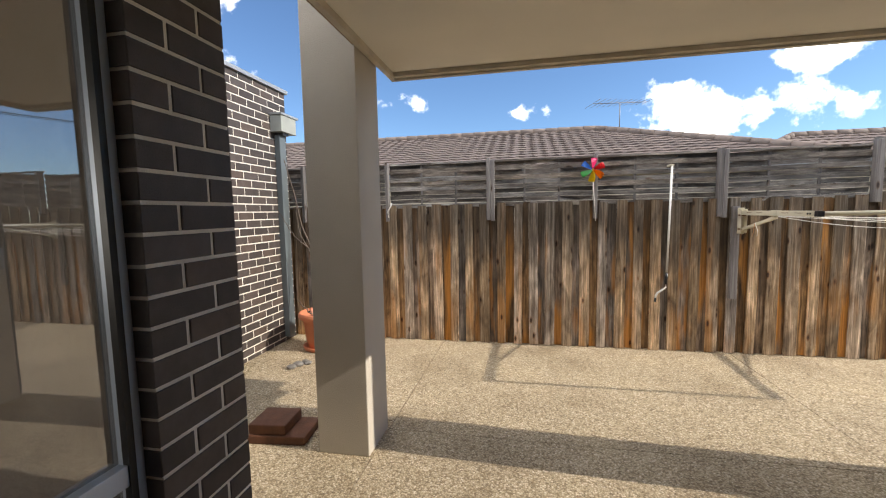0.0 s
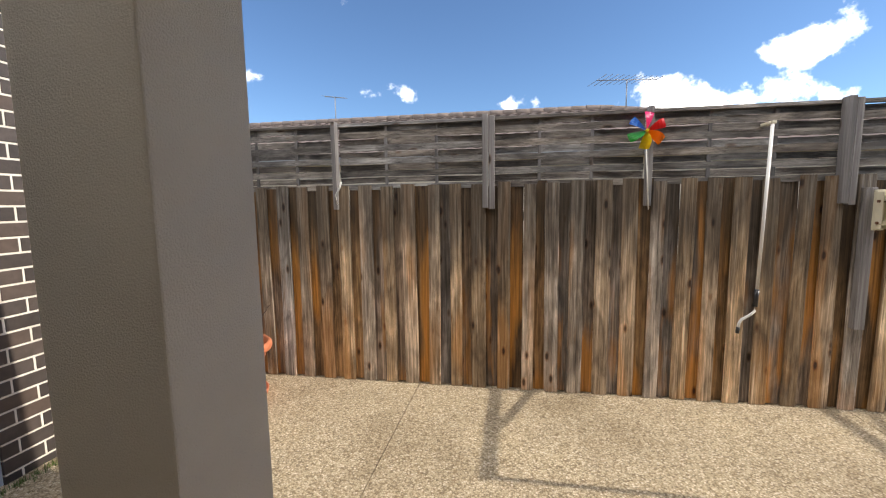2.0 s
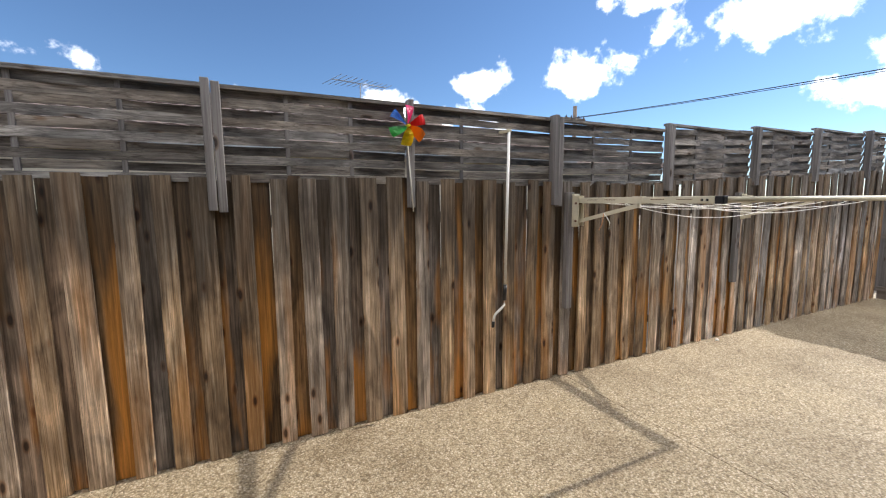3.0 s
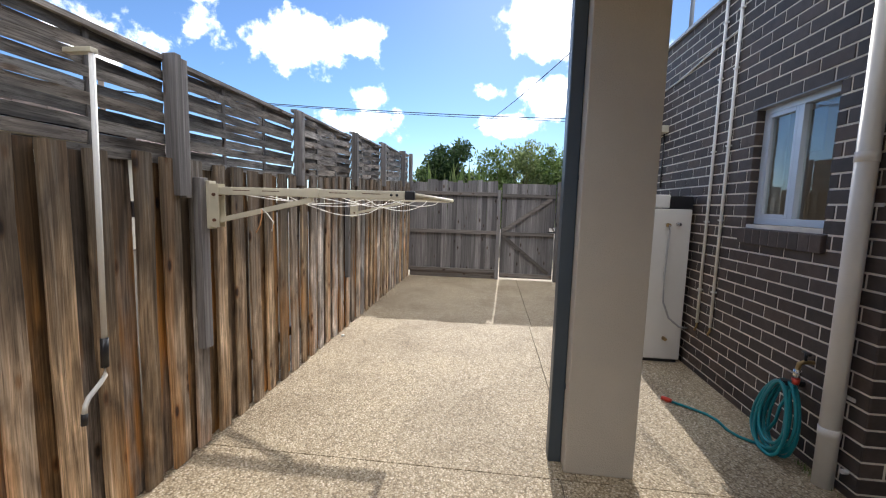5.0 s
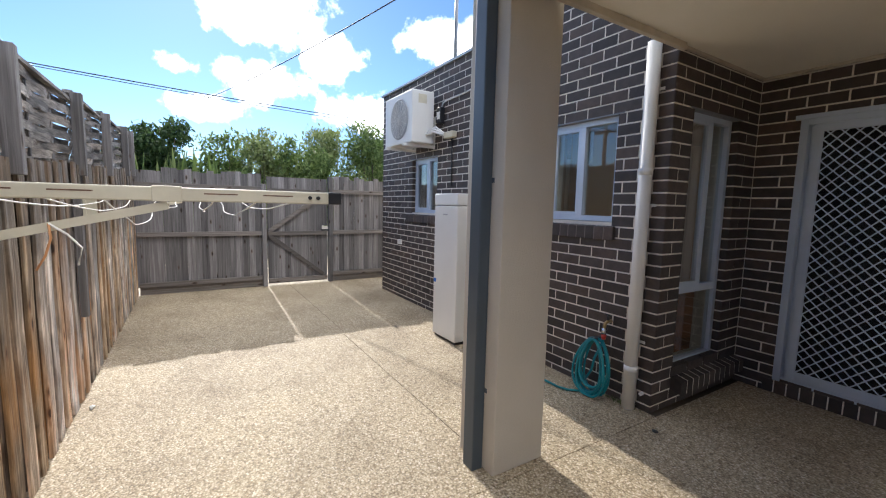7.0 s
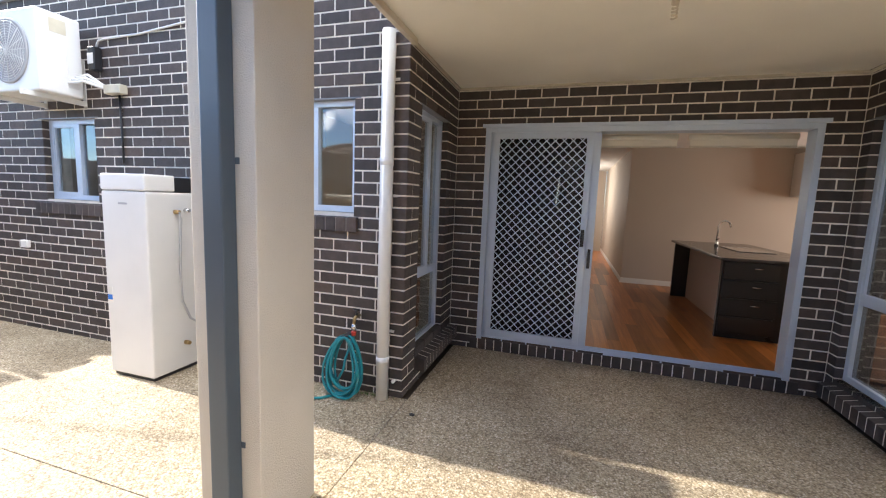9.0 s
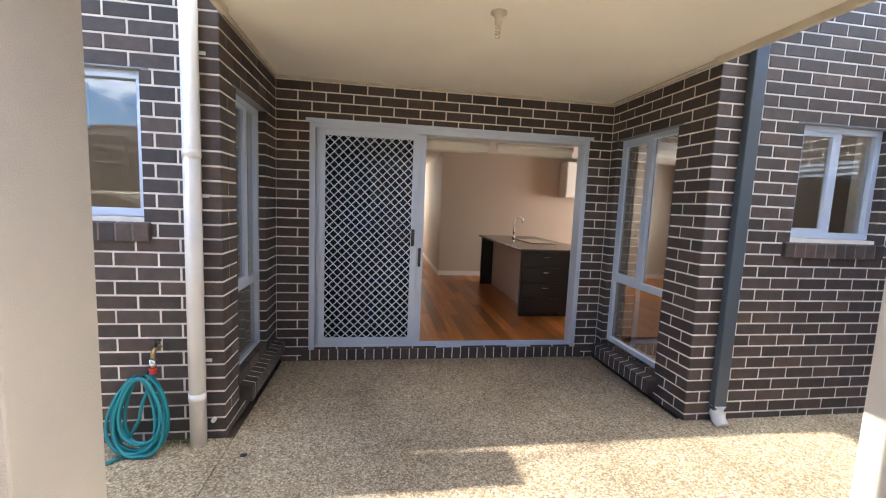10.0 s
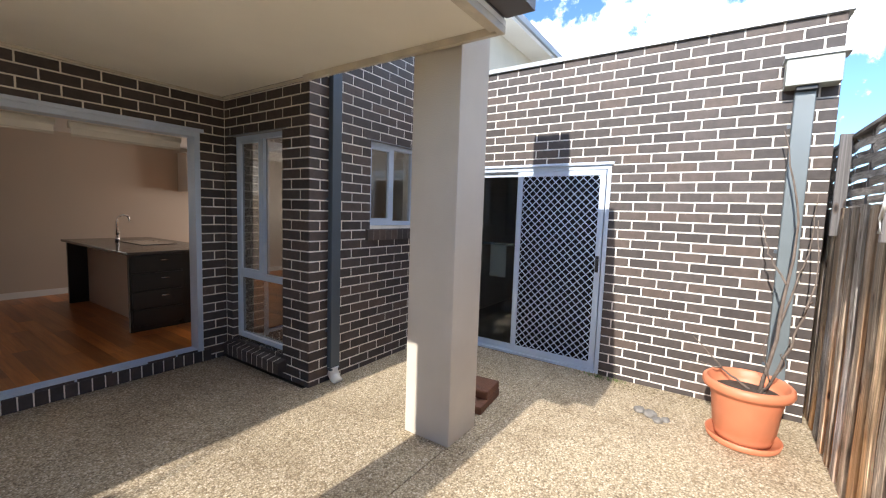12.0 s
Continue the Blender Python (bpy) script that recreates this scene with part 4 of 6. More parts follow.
def rowlock_sill(at, turn, w, rise, drop, out, n=None, joint=None):
    """Bricks on edge, sloping forward under a window."""
    e = thing("sill", at, "sloping sill of dark bricks on edge", "window sill", turn=turn)
    e["kind"] = "structure"
    n = n or round(w / 0.086)
    step = w / n
    for i in range(n):
        bm = bmesh.new()
        a, b = i * step + 0.004, (i + 1) * step - 0.004
        q = [(-0.11, 0), (out, -drop), (out, -drop - rise), (-0.11, -rise)]
        va = [bm.verts.new((a, y, z)) for y, z in q]
        vb = [bm.verts.new((b, y, z)) for y, z in q]
        for j in range(4):
            bm.faces.new((va[j], va[(j + 1) % 4], vb[(j + 1) % 4], vb[j]))
        bm.faces.new(va[::-1])
        bm.faces.new(vb)
        bmesh.ops.bevel(bm, geom=[ed for ed in bm.edges], offset=0.003, segments=1, affect="EDGES")
        o = part("brick", bm, BRICK, e)
    bm = bmesh.new()
    q = [(-0.11, -0.0015), (out - 0.0025, -drop - 0.0015), (out - 0.0025, -drop - rise + 0.003), (-0.11, -rise + 0.003)]
    va = [bm.verts.new((0.008, y, z)) for y, z in q]
    vb = [bm.verts.new((w - 0.008, y, z)) for y, z in q]
    for j in range(4):
        bm.faces.new((va[j], va[(j + 1) % 4], vb[(j + 1) % 4], vb[j]))
    bm.faces.new(va[::-1])
    bm.faces.new(vb)
    part("mortar", bm, joint or MORTAR, e)
    return e


rowlock_sill((3.34, HOUSE_Y, 1.365), 0, 0.80, 0.105, 0.028, 0.030, joint=DARKJOINT)
rowlock_sill((6.00, HOUSE_Y, 1.35), 0, 0.92, 0.105, 0.028, 0.030, joint=DARKJOINT)
rowlock_sill((-1.74, FRONT_W, 1.37), 0, 0.87, 0.105, 0.028, 0.030, joint=DARKJOINT)
rowlock_sill((ALC_E, W2[0] - 0.30, 0.255), 90, 0.99, 0.105, 0.04, 0.085)
rowlock_sill((ALC_W, W3[1] + 0.06, 0.205), -90, 0.91, 0.105, 0.04, 0.085)
rowlock_sill((-0.06, DOOR_Y, 0.112), 0, 2.80, 0.105, 0.004, 0.012)


def mesh_screen(parent, x0, x1, z0, z1, y, cell=0.079, name="security_mesh"):
    """Expanded aluminium diamonds: flat crossing strips, clipped to the panel."""
    bm = bmesh.new()
    w, h = x1 - x0, z1 - z0
    k, cz = 0.0046, cell * 1.0
    for sgn in (1, -1):
        n = int((w / cell + h / cz)) + 2
        for i in range(-n, n + 1):
            # line: x = x0 + i*cell + sgn * (z - z0) * cell / cz
            pts = []
            za, zb = 0.0, h
            xa = i * cell
            if sgn > 0:
                za = max(0.0, -xa * cz / cell)
                zb = min(h, (w - xa) * cz / cell)
            else:
                za = max(0.0, (xa - w) * cz / cell)
                zb = min(h, xa * cz / cell)
            if zb - za > 0.01:
                a = (x0 + xa + sgn * za * cell / cz, y, z0 + za)
                b = (x0 + xa + sgn * zb * cell / cz, y, z0 + zb)
                bar(bm, a, b, 0.0022, k * 1.9, side=(0, 1, 0))
    nx, nz = int(w / cell * 2), int(h / cz * 2)
    for i in range(nx + 1):
        for j in range(nz + 1):
            if (i + j) % 2 == 0 and 0 < i * cell / 2 < w and 0 < j * cz / 2 < h:
                cx, cy = x0 + i * cell / 2, z0 + j * cz / 2
                box(bm, (cx - 0.005, y - 0.0028, cy - 0.007), (cx + 0.005, y + 0.0028, cy + 0.007))
    return part(name, bm, ALU, parent, kind="stuff")


def screen_door(parent, x0, x1, z0, z1, y, handle_x):
    bm = bmesh.new()
    s = 0.055
    for q in (((x0, y - 0.028, z0), (x0 + s, y, z1)), ((x1 - s, y - 0.028, z0), (x1, y, z1)), ((x0 + s, y - 0.028, z0), (x1 - s, y, z0 + s * 1.25)), ((x0 + s, y - 0.028, z1 - s), (x1 - s, y, z1))):
        box(bm, *q, 0.003)
    leaf = part("screen_door", bm, ALU, parent, "pale grey framed security screen door")
    mesh_screen(leaf, x0 + s, x1 - s, z0 + s * 1.25, z1 - s, y - 0.008)
    net = boxpart("insect_net", (x0 + s, y - 0.0185, z0 + s), (x1 - s, y - 0.018, z1 - s), NET, leaf)
    bm = bmesh.new()
    box(bm, (handle_x - 0.016, y + 0.0005, 1.0), (handle_x + 0.016, y + 0.012, 1.16), 0.004)
    box(bm, (handle_x - 0.010, y + 0.012, 1.03), (handle_x + 0.004, y + 0.035, 1.045), 0.002)
    box(bm, (handle_x - 0.010, y + 0.012, 1.115), (handle_x + 0.004, y + 0.035, 1.13), 0.002)
    box(bm, (handle_x - 0.012, y + 0.03, 1.03), (handle_x + 0.006, y + 0.042, 1.13), 0.004)
    part("handle", bm, BLACK, leaf, "black plastic handle")


# big sliding door: origin at x 2.68, x runs west
door_1 = thing("door_1", (0.015, DOOR_Y, 0.11), "wide pale grey aluminium sliding door, half open", "sliding door")
door_1["kind"] = "structure"
DW, DH = 2.655, 2.09
bm = bmesh.new()
for q in (((0, -0.13, 0), (0.05, 0.012, DH)), ((DW - 0.05, -0.13, 0), (DW, 0.012, DH)), ((0.05, -0.13, DH - 0.05), (DW - 0.05, 0.012, DH)), ((0.05, -0.13, 0), (DW - 0.05, 0.0, 0.022)),
          ((0.05, -0.013, 0.022), (DW - 0.05, -0.006, 0.036)), ((0.05, -0.06, 0.022), (DW - 0.05, -0.052, 0.036)), ((0.05, -0.1, 0.022), (DW - 0.05, -0.092, 0.036)),
          ((-0.03, 0.004, DH - 0.005), (DW + 0.03, 0.03, DH + 0.028))):
    box(bm, *q, 0.002)
part("frame", bm, ALU, door_1)
screen_door(door_1, DW - 0.98, DW - 0.08, 0.038, DH - 0.05, -0.005, DW - 0.945)
bm = bmesh.new()
LX0, LX1 = DW - 1.05, DW - 0.05
box(bm, (LX0, -0.09, 0.036), (LX0 + 0.07, -0.05, DH - 0.05), 0.002)
box(bm, (LX1 - 0.07, -0.09, 0.036), (LX1, -0.05, DH - 0.05), 0.002)
box(bm, (LX0 + 0.07, -0.09, 0.036), (LX1 - 0.07, -0.05, 0.12), 0.002)
box(bm, (LX0 + 0.07, -0.09, DH - 0.11), (LX1 - 0.07, -0.05, DH - 0.05), 0.002)
leaf = part("glass_leaf", bm, ALU, door_1)
pane(leaf, LX0 + 0.07, LX1 - 0.07, 0.12, DH - 0.11, -0.068, GLASSDARK)
boxpart("leaf_handle", (LX0 + 0.02, -0.05, 0.80), (LX0 + 0.045, -0.022, 0.98), BLACK, leaf, 0.004, "black plastic handle")

# garage sliding door: origin at y 3.61, x runs south
door_2 = thing("door_2", (WEST_X, 3.61, 0.0), "pale grey aluminium sliding door with one security screen leaf", "sliding door", turn=-90)
door_2["kind"] = "structure"
GW, GH = 1.82, 2.035
bm = bmesh.new()
for q in (((0, -0.12, 0), (0.04, -0.012, GH)), ((GW - 0.04, -0.12, 0), (GW, -0.012, GH)), ((0.04, -0.12, GH - 0.045), (GW - 0.04, -0.012, GH)), ((0.04, -0.12, 0), (GW - 0.04, -0.004, 0.025)),
          ((-0.02, -0.014, GH - 0.004), (GW + 0.02, 0.014, GH + 0.022))):
    box(bm, *q, 0.002)
part("frame", bm, ALU, door_2)
screen_door(door_2, 0.05, 0.95, 0.03, GH - 0.045, -0.02, 0.083)
bm = bmesh.new()
for x0, x1, y in ((0.04, 0.93, -0.09), (0.89, GW - 0.04, -0.06)):
    box(bm, (x0, y - 0.025, 0.026), (x0 + 0.05, y, GH - 0.045), 0.002)
    box(bm, (x1 - 0.05, y - 0.025, 0.026), (x1, y, GH - 0.045), 0.002)
    box(bm, (x0 + 0.05, y - 0.025, 0.026), (x1 - 0.05, y, 0.09), 0.002)
    box(bm, (x0 + 0.05, y - 0.025, GH - 0.095), (x1 - 0.05, y, GH - 0.045), 0.002)
leaf = part("glass_leaf", bm, ALU, door_2)
pane(leaf, 0.09, 0.88, 0.09, GH - 0.095, -0.10, GLASSDARK)
pane(leaf, 0.94, GW - 0.09, 0.09, GH - 0.095, -0.07, GLASSDARK)

# ---- inside the house ----
FZ = 0.12
floor = structure("floor", (lambda b: (box(b, (-5, -9, 0.0), (EAST_END - 0.23, 0.165, FZ - 0.004)), b)[1])(bmesh.new()), SOIL, "polished orange-brown timber floor")
bm = bmesh.new()
rnd = random.Random(5)
x = -4.2
while x < 5.0:
    y = -9 + rnd.uniform(-1, 0)
    while y < 0.24:
        ln = rnd.uniform(0.9, 2.2)
        a, b = max(y, -9), min(y + ln, 0.265)
        if b - a > 0.05:
            box(bm, (x + 0.0006, a + 0.0006, FZ - 0.003), (x + 0.1294, b - 0.0006, FZ))
        y += ln
    x += 0.13
part("floorboards", bm, FLOORWOOD, floor, "polished orange-brown boards", "stuff")
plain("floor_east_room", (ALC_E + 0.24, 0.17, 0), (EAST_END - 0.24, HOUSE_Y - 0.24, FZ), FLOORWOOD, "timber floor")
plain("floor_west_room", (-2.0, 0.17, 0), (ALC_W - 0.24, HOUSE_Y - 0.24, FZ), FLOORWOOD, "timber floor")
plain("ceiling_inside", (-5, -9, 2.53), (EAST_END - 0.24, 0.16, 2.56), CEILPAINT, "white room ceiling")
plain("ceiling_east_room", (ALC_E + 0.24, 0.17, 2.53), (EAST_END - 0.24, HOUSE_Y - 0.24, 2.56), CEILPAINT, "white room ceiling")
plain("ceiling_west_room", (WEST_X + 0.1, 0.17, 2.53), (ALC_W - 0.24, HOUSE_Y - 0.24, 2.56), CEILPAINT, "white room ceiling")
plain("wall_kitchen_back", (-4.2, -3.80, FZ), (0.88, -3.65, 2.53), WALLPAINT, "beige painted wall")
plain("wall_hall_west", (0.74, -9, FZ), (0.88, -3.81, 2.53), WALLPAINT, "beige painted wall")
plain("wall_hall_east", (2.25, -9, FZ), (2.39, -3.6, 2.53), WALLPAINT, "beige painted wall")
plain("wall_lounge_back", (2.40, -3.75, FZ), (5.0, -3.6, 2.53), WALLPAINT, "beige painted wall")
plain("wall_hall_end", (0.89, -9.1, FZ), (2.24, -8.95, 2.53), WALLPAINT, "beige painted wall")
plain("wall_room_east", (5.0, -3.9, FZ), (5.15, 0.15, 2.53), WALLPAINT, "beige painted wall")
plain("wall_room_west", (-4.35, -4.5, FZ), (-4.2, 1.3, 2.53), WALLPAINT, "beige painted wall")
plain("wall_room_north", (-4.2, 0.2, FZ), (-2.38, 0.3, 2.53), WALLPAINT, "beige painted wall")
plain("wall_garage_back", (-5.5, 1.3, 0), (-5.4, 4.8, 2.8), WALLPAINT, "plain garage wall")
plain("wall_garage_side", (-5.4, 1.31, 0), (WEST_X - 0.24, 1.42, 2.8), WALLPAINT, "plain garage wall")
plain("floor_garage", (-5.4, 1.43, -0.02), (WEST_X - 0.21, 4.88, 0.015), TILE, "grey garage floor")
plain("wall_east_room_end", (EAST_END - 0.34, 0.17, FZ), (EAST_END - 0.24, HOUSE_Y - 0.24, 2.53), WALLPAINT, "beige painted wall")
plain("wall_partition", (5.2, 0.17, FZ), (5.3, HOUSE_Y - 0.24, 2.53), WALLPAINT, "beige painted wall")
bm = bmesh.new()
box(bm, (-4.2, -3.648, FZ), (0.895, -3.634, FZ + 0.09), 0.002)
box(bm, (0.882, -8.9, FZ), (0.895, -3.649, FZ + 0.09), 0.002)
box(bm, (2.236, -8.9, FZ), (2.248, -3.6, FZ + 0.09), 0.002)
structure("baseboard", bm, CEILPAINT, "white skirting board")

# ---- things in the yard ----
# downpipes
def round_pipe(name, x, y, z0, z1, r, label, mat=PVC):
    e = thing(name, (x, y, z0), label, "downpipe")
    bm = bmesh.new()
    tube(bm, [(0, 0, 0.0), (0, 0, z1 - z0)], r, 24)
    part("pipe", bm, mat, e)
    for z in (0.28, 1.72):
        bm = bmesh.new()
        tube(bm, [(0, 0, z), (0, 0, z + 0.05)], r + 0.003, 24)
        part("socket", bm, mat, e)
    for z in (0.5, 1.5, 2.3):
        bm = bmesh.new()
        box(bm, (-r - 0.02, -(y - HOUSE_Y) + 0.001, z), (r + 0.02, -(y - HOUSE_Y) + 0.006, z + 0.02))
        part("bracket", bm, mat, e)
    return e


round_pipe("white_downpipe", 3.095, HOUSE_Y + 0.052, 0.0, 2.62, 0.046, "round white plastic downpipe beside the brick corner")


def square_pipe(at, w, d, z1, label, shoe=None, shoe_mat=PVC, bend=None):
    e = thing("square_downpipe", at, label, "downpipe")
    bm = bmesh.new()
    box(bm, (0, 0, 0.10 if shoe else 0.0), (w, d, z1), 0.006)
    part("pipe", bm, STEELBLUE, e)
    for z in (0.45, 1.6):
        if z < z1:
            boxpart("strap", (-0.018, 0.0, z), (w + 0.018, 0.003, z + 0.025), STEELBLUE, e)
    if shoe:
        bm = bmesh.new()
        tube(bm, [(w / 2, d / 2, 0.13), (w / 2, d / 2, 0.07), (w / 2, d / 2 + 0.02, 0.035), (w / 2, d / 2 + 0.07, 0.0)], [0.053, 0.05, 0.047, 0.043], 20)
        part("shoe", bm, shoe_mat, e, "white plastic shoe")
    return e


square_pipe((-0.515, FRONT_W + 0.003, 0.0), 0.10, 0.055, 3.0, "grey-blue square metal downpipe with white shoe by the brick pier", True)
square_pipe((3.065, 3.095, 0.0), 0.092, 0.072, 3.3, "dark grey-blue square metal downpipe on the rendered column")
bm = bmesh.new()
hood = thing("rainwater_head", (WEST_X, 4.80, 2.53), "pale grey-green metal rainwater head on the garage wall", "rainwater head")
box(bm, (0.002, 0, 0), (0.15, 0.31, 0.19), 0.005)
part("body", bm, HOODGREY, hood)
boxpart("lid", (0.002, -0.015, 0.19), (0.165, 0.345, 0.215), CAPPING, hood, 0.003)
boxpart("outlet", (0.02, 0.07, -0.03), (0.12, 0.19, 0.0), BLACK, hood, 0.003)
dp = thing("garage_downpipe", (WEST_X, 4.87, 0.0), "grey-blue square metal downpipe on the garage wall", "downpipe")
boxpart("pipe", (0.003, 0, 0.06), (0.075, 0.12, 2.50), STEELGREEN, dp, 0.006)
for z in (0.4, 1.3, 2.25):
    boxpart("strap", (0.0025, -0.02, z), (0.006, 0.12, z + 0.025), STEELBLUE, dp)
for x, z0 in ((4.40, 0.48), (4.62, 0.46)):
    e = thing("conduit", (x, HOUSE_Y + 0.016, z0), "thin white plastic conduit running up the brick wall", "conduit", "conduits on the wall")
    bm = bmesh.new()
    tube(bm, [(0, 0, 0), (0, 0, 2.74)], 0.0125, 10)
    part("pipe", bm, PVC, e)
    for z in (0.3, 0.9, 1.5, 2.1, 2.55):
        boxpart("clip", (-0.022, -0.014, z), (0.022, 0.014, z + 0.012), PVC, e)
    bm = bmesh.new()
    tube(bm, [(0, 0, 0), (0.0, 0.0, -0.03), (0.03, 0.0, -0.07), (0.04, -0.01, -0.08)], 0.009, 8)
    part("elbow", bm, BRASS, e)

# garden tap and hose
tap = thing("garden_tap", (3.32, HOUSE_Y, 0.60), "small brass and black garden tap on the brick wall", "tap")
bm = bmesh.new()
tube(bm, [(0, 0, 0), (0, 0.05, 0), (0, 0.075, -0.01), (0, 0.082, -0.045)], 0.013, 12)
part("spout", bm, BRASS, tap)
bm = bmesh.new()
tube(bm, [(0, 0.045, 0.01), (0, 0.045, 0.05)], 0.009, 10)
tube(bm, [(-0.03, 0.045, 0.052), (0.03, 0.045, 0.056)], 0.008, 8)
part("handle", bm, BLACK, tap)
bm = bmesh.new()
tube(bm, [(0, 0.082, -0.045), (0, 0.083, -0.10)], [0.02, 0.019], 14)
part("timer", bm, CHROME, tap, "grey hose connector")
bm = bmesh.new()
tube(bm, [(0, 0.083, -0.10), (0, 0.083, -0.135)], [0.021, 0.017], 14)
part("coupling", bm, RED, tap, "red hose coupling")

hose = thing("garden_hose", (3.385, HOUSE_Y + 0.10, 0.0), "coiled teal garden hose hanging from a black hook", "hose")
rnd = random.Random(11)
for k in range(9):
    bm = bmesh.new()
    w, h = rnd.uniform(0.125, 0.19), rnd.uniform(0.185, 0.235)
    dx, dy, tilt = rnd.uniform(-0.02, 0.02), rnd.uniform(-0.05, 0.04), rnd.uniform(-0.2, 0.2)
    pts = []
    for i in range(33):
        a = 2 * math.pi * i / 32
        px = w * math.sin(a) * (1 - 0.42 * (math.cos(a) + 1) / 2)
        pz = h * math.cos(a)
        z = 0.455 + (pz - h) + rnd.uniform(-0.003, 0.003)
        pts.append((dx + px + tilt * (pz - h) * 0.3, dy + (h - pz) * 0.12, max(0.015, z)))
    tube(bm, pts, 0.0095, 8, caps=False)
    part("coil", bm, HOSE, hose)
bm = bmesh.new()
tube(bm, [(-0.065, -0.017, 0.46), (-0.05, 0.0, 0.40), (-0.02, 0.02, 0.30), (0.0, 0.02, 0.2), (0.05, 0.03, 0.1)], 0.0095, 8)
part("lead", bm, HOSE, hose)
bm = bmesh.new()
tail = [(0.05, 0.06, 0.012), (0.12, 0.14, 0.012), (0.20, 0.17, 0.012), (0.32, 0.17, 0.012), (0.40, 0.20, 0.012), (0.48, 0.28, 0.012), (0.56, 0.37, 0.012)]
tube(bm, tail, 0.0095, 8)
part("tail", bm, HOSE, hose)
bm = bmesh.new()
tube(bm, [(0.56, 0.37, 0.016), (0.585, 0.40, 0.017), (0.61, 0.425, 0.017)], [0.014, 0.018, 0.014], 12)
part("hose_end", bm, RED, hose, "red hose fitting")
boxpart("hook", (-0.03, -0.10, 0.435), (0.02, 0.03, 0.465), BLACK, hose, 0.006, "black wall hook")
stub = thing("bolt_cap", (3.02, HOUSE_Y, 0.13), "small white plastic cap low on the brick corner", "cap")
bm = bmesh.new()
tube(bm, [(0, 0.0, 0), (0, 0.03, 0)], 0.013, 12)
part("cap", bm, PVC, stub)

# hot water heater
hw = thing("water_heater", (4.82, 1.70, 0.0), "tall white enamel outdoor water heater with dark top vent", "water heater")
boxpart("body", (0, 0, 0.03), (0.46, 0.44, 1.47), WHITEMETAL, hw, 0.012)
boxpart("base_tray", (0.02, 0.02, 0.0), (0.44, 0.42, 0.03), BLACK, hw)
boxpart("lid", (0.0, 0.20, 1.475), (0.46, 0.445, 1.60), WHITEMETAL, hw, 0.012)
boxpart("vent", (0.005, 0.0, 1.475), (0.455, 0.195, 1.59), BLACK, hw, 0.008, "dark louvred vent")
boxpart("label", (0.19, 0.44, 1.37), (0.28, 0.4425, 1.385), BLINDGREY, hw, label="small grey name plate")
boxpart("rating_sticker", (0.395, 0.44, 0.60), (0.45, 0.4415, 0.72), CORD, hw, label="white sticker with blue print")
boxpart("sticker_band", (0.397, 0.4415, 0.62), (0.448, 0.4422, 0.66), GLOW[4], hw, label="blue band")
for z, y in ((1.32, 0.21), (1.33, 0.12), (0.24, 0.16)):
    bm = bmesh.new()
    tube(bm, [(0.0, y, z), (-0.045, y, z)], [0.018, 0.016], 12)
    part("valve", bm, BRASS if y > 0.13 else CHROME, hw)
bm = bmesh.new()
tube(bm, [(-0.045, 0.21, 1.32), (-0.06, 0.21, 1.27), (-0.05, 0.215, 1.1), (-0.045, 0.22, 0.85), (-0.045, 0.21, 0.6), (-0.05, 0.15, 0.45), (-0.05, 0.05, 0.37), (-0.03, -0.03, 0.36)], 0.009, 8)
part("relief_pipe", bm, BLINDGREY, hw, "thin grey drain pipe")

# air conditioner
ac = thing("air_conditioner", (6.03, 1.70, 2.23), "white outdoor air conditioner unit on wall brackets", "air conditioner")
boxpart("casing", (0, 0.04, 0.03), (0.82, 0.36, 0.68), WHITEMETAL, ac, 0.015)
bm = bmesh.new()
lathe(bm, [(0.26, 0.0), (0.26, 0.008), (0.24, 0.014), (0.235, 0.006)], sides=48)
me_grille = part("grille_ring", bm, BLINDGREY, ac)
me_grille.matrix_basis = pose(0.36, 0.36, 0.355, -90, 0, 0)
bm = bmesh.new()
for k in range(1, 13):
    r = 0.02 * k - 0.01
    pts = [(0.36 + r * math.cos(2 * math.pi * i / 32), 0.375, 0.355 + r * math.sin(2 * math.pi * i / 32)) for i in range(33)]
    tube(bm, pts, 0.0022, 4, caps=False)
for k in range(8):
    a = math.pi * k / 8
    tube(bm, [(0.36 - 0.24 * math.cos(a), 0.372, 0.355 - 0.24 * math.sin(a)), (0.36 + 0.24 * math.cos(a), 0.372, 0.355 + 0.24 * math.sin(a))], 0.003, 4)
part("fan_guard", bm, WHITEMETAL, ac, kind="stuff")
bm = bmesh.new()
for k in range(3):
    a = 2 * math.pi * k / 3
    bar(bm, (0.36, 0.364, 0.355), (0.36 + 0.2 * math.cos(a), 0.366, 0.355 + 0.2 * math.sin(a)), 0.004, 0.11, side=(0, 1, 0))
part("fan", bm, BLINDGREY, ac, "grey fan blades")
boxpart("warning_label", (-0.0015, 0.15, 0.52), (0.0, 0.27, 0.63), CREAM, ac, label="pale yellow label")
boxpart("service_cover", (-0.006, 0.07, 0.10), (0.0, 0.16, 0.42), WHITEMETAL, ac, 0.002)
for x in (0.12, 0.66):
    bm = bmesh.new()
    bar(bm, (x, -0.04, 0.01), (x, 0.42, 0.01), 0.04, 0.04)
    bar(bm, (x, -0.04, 0.40), (x, -0.04, -0.02), 0.04, 0.006)
    part("bracket", bm, WHITEMETAL, ac)
bm = bmesh.new()
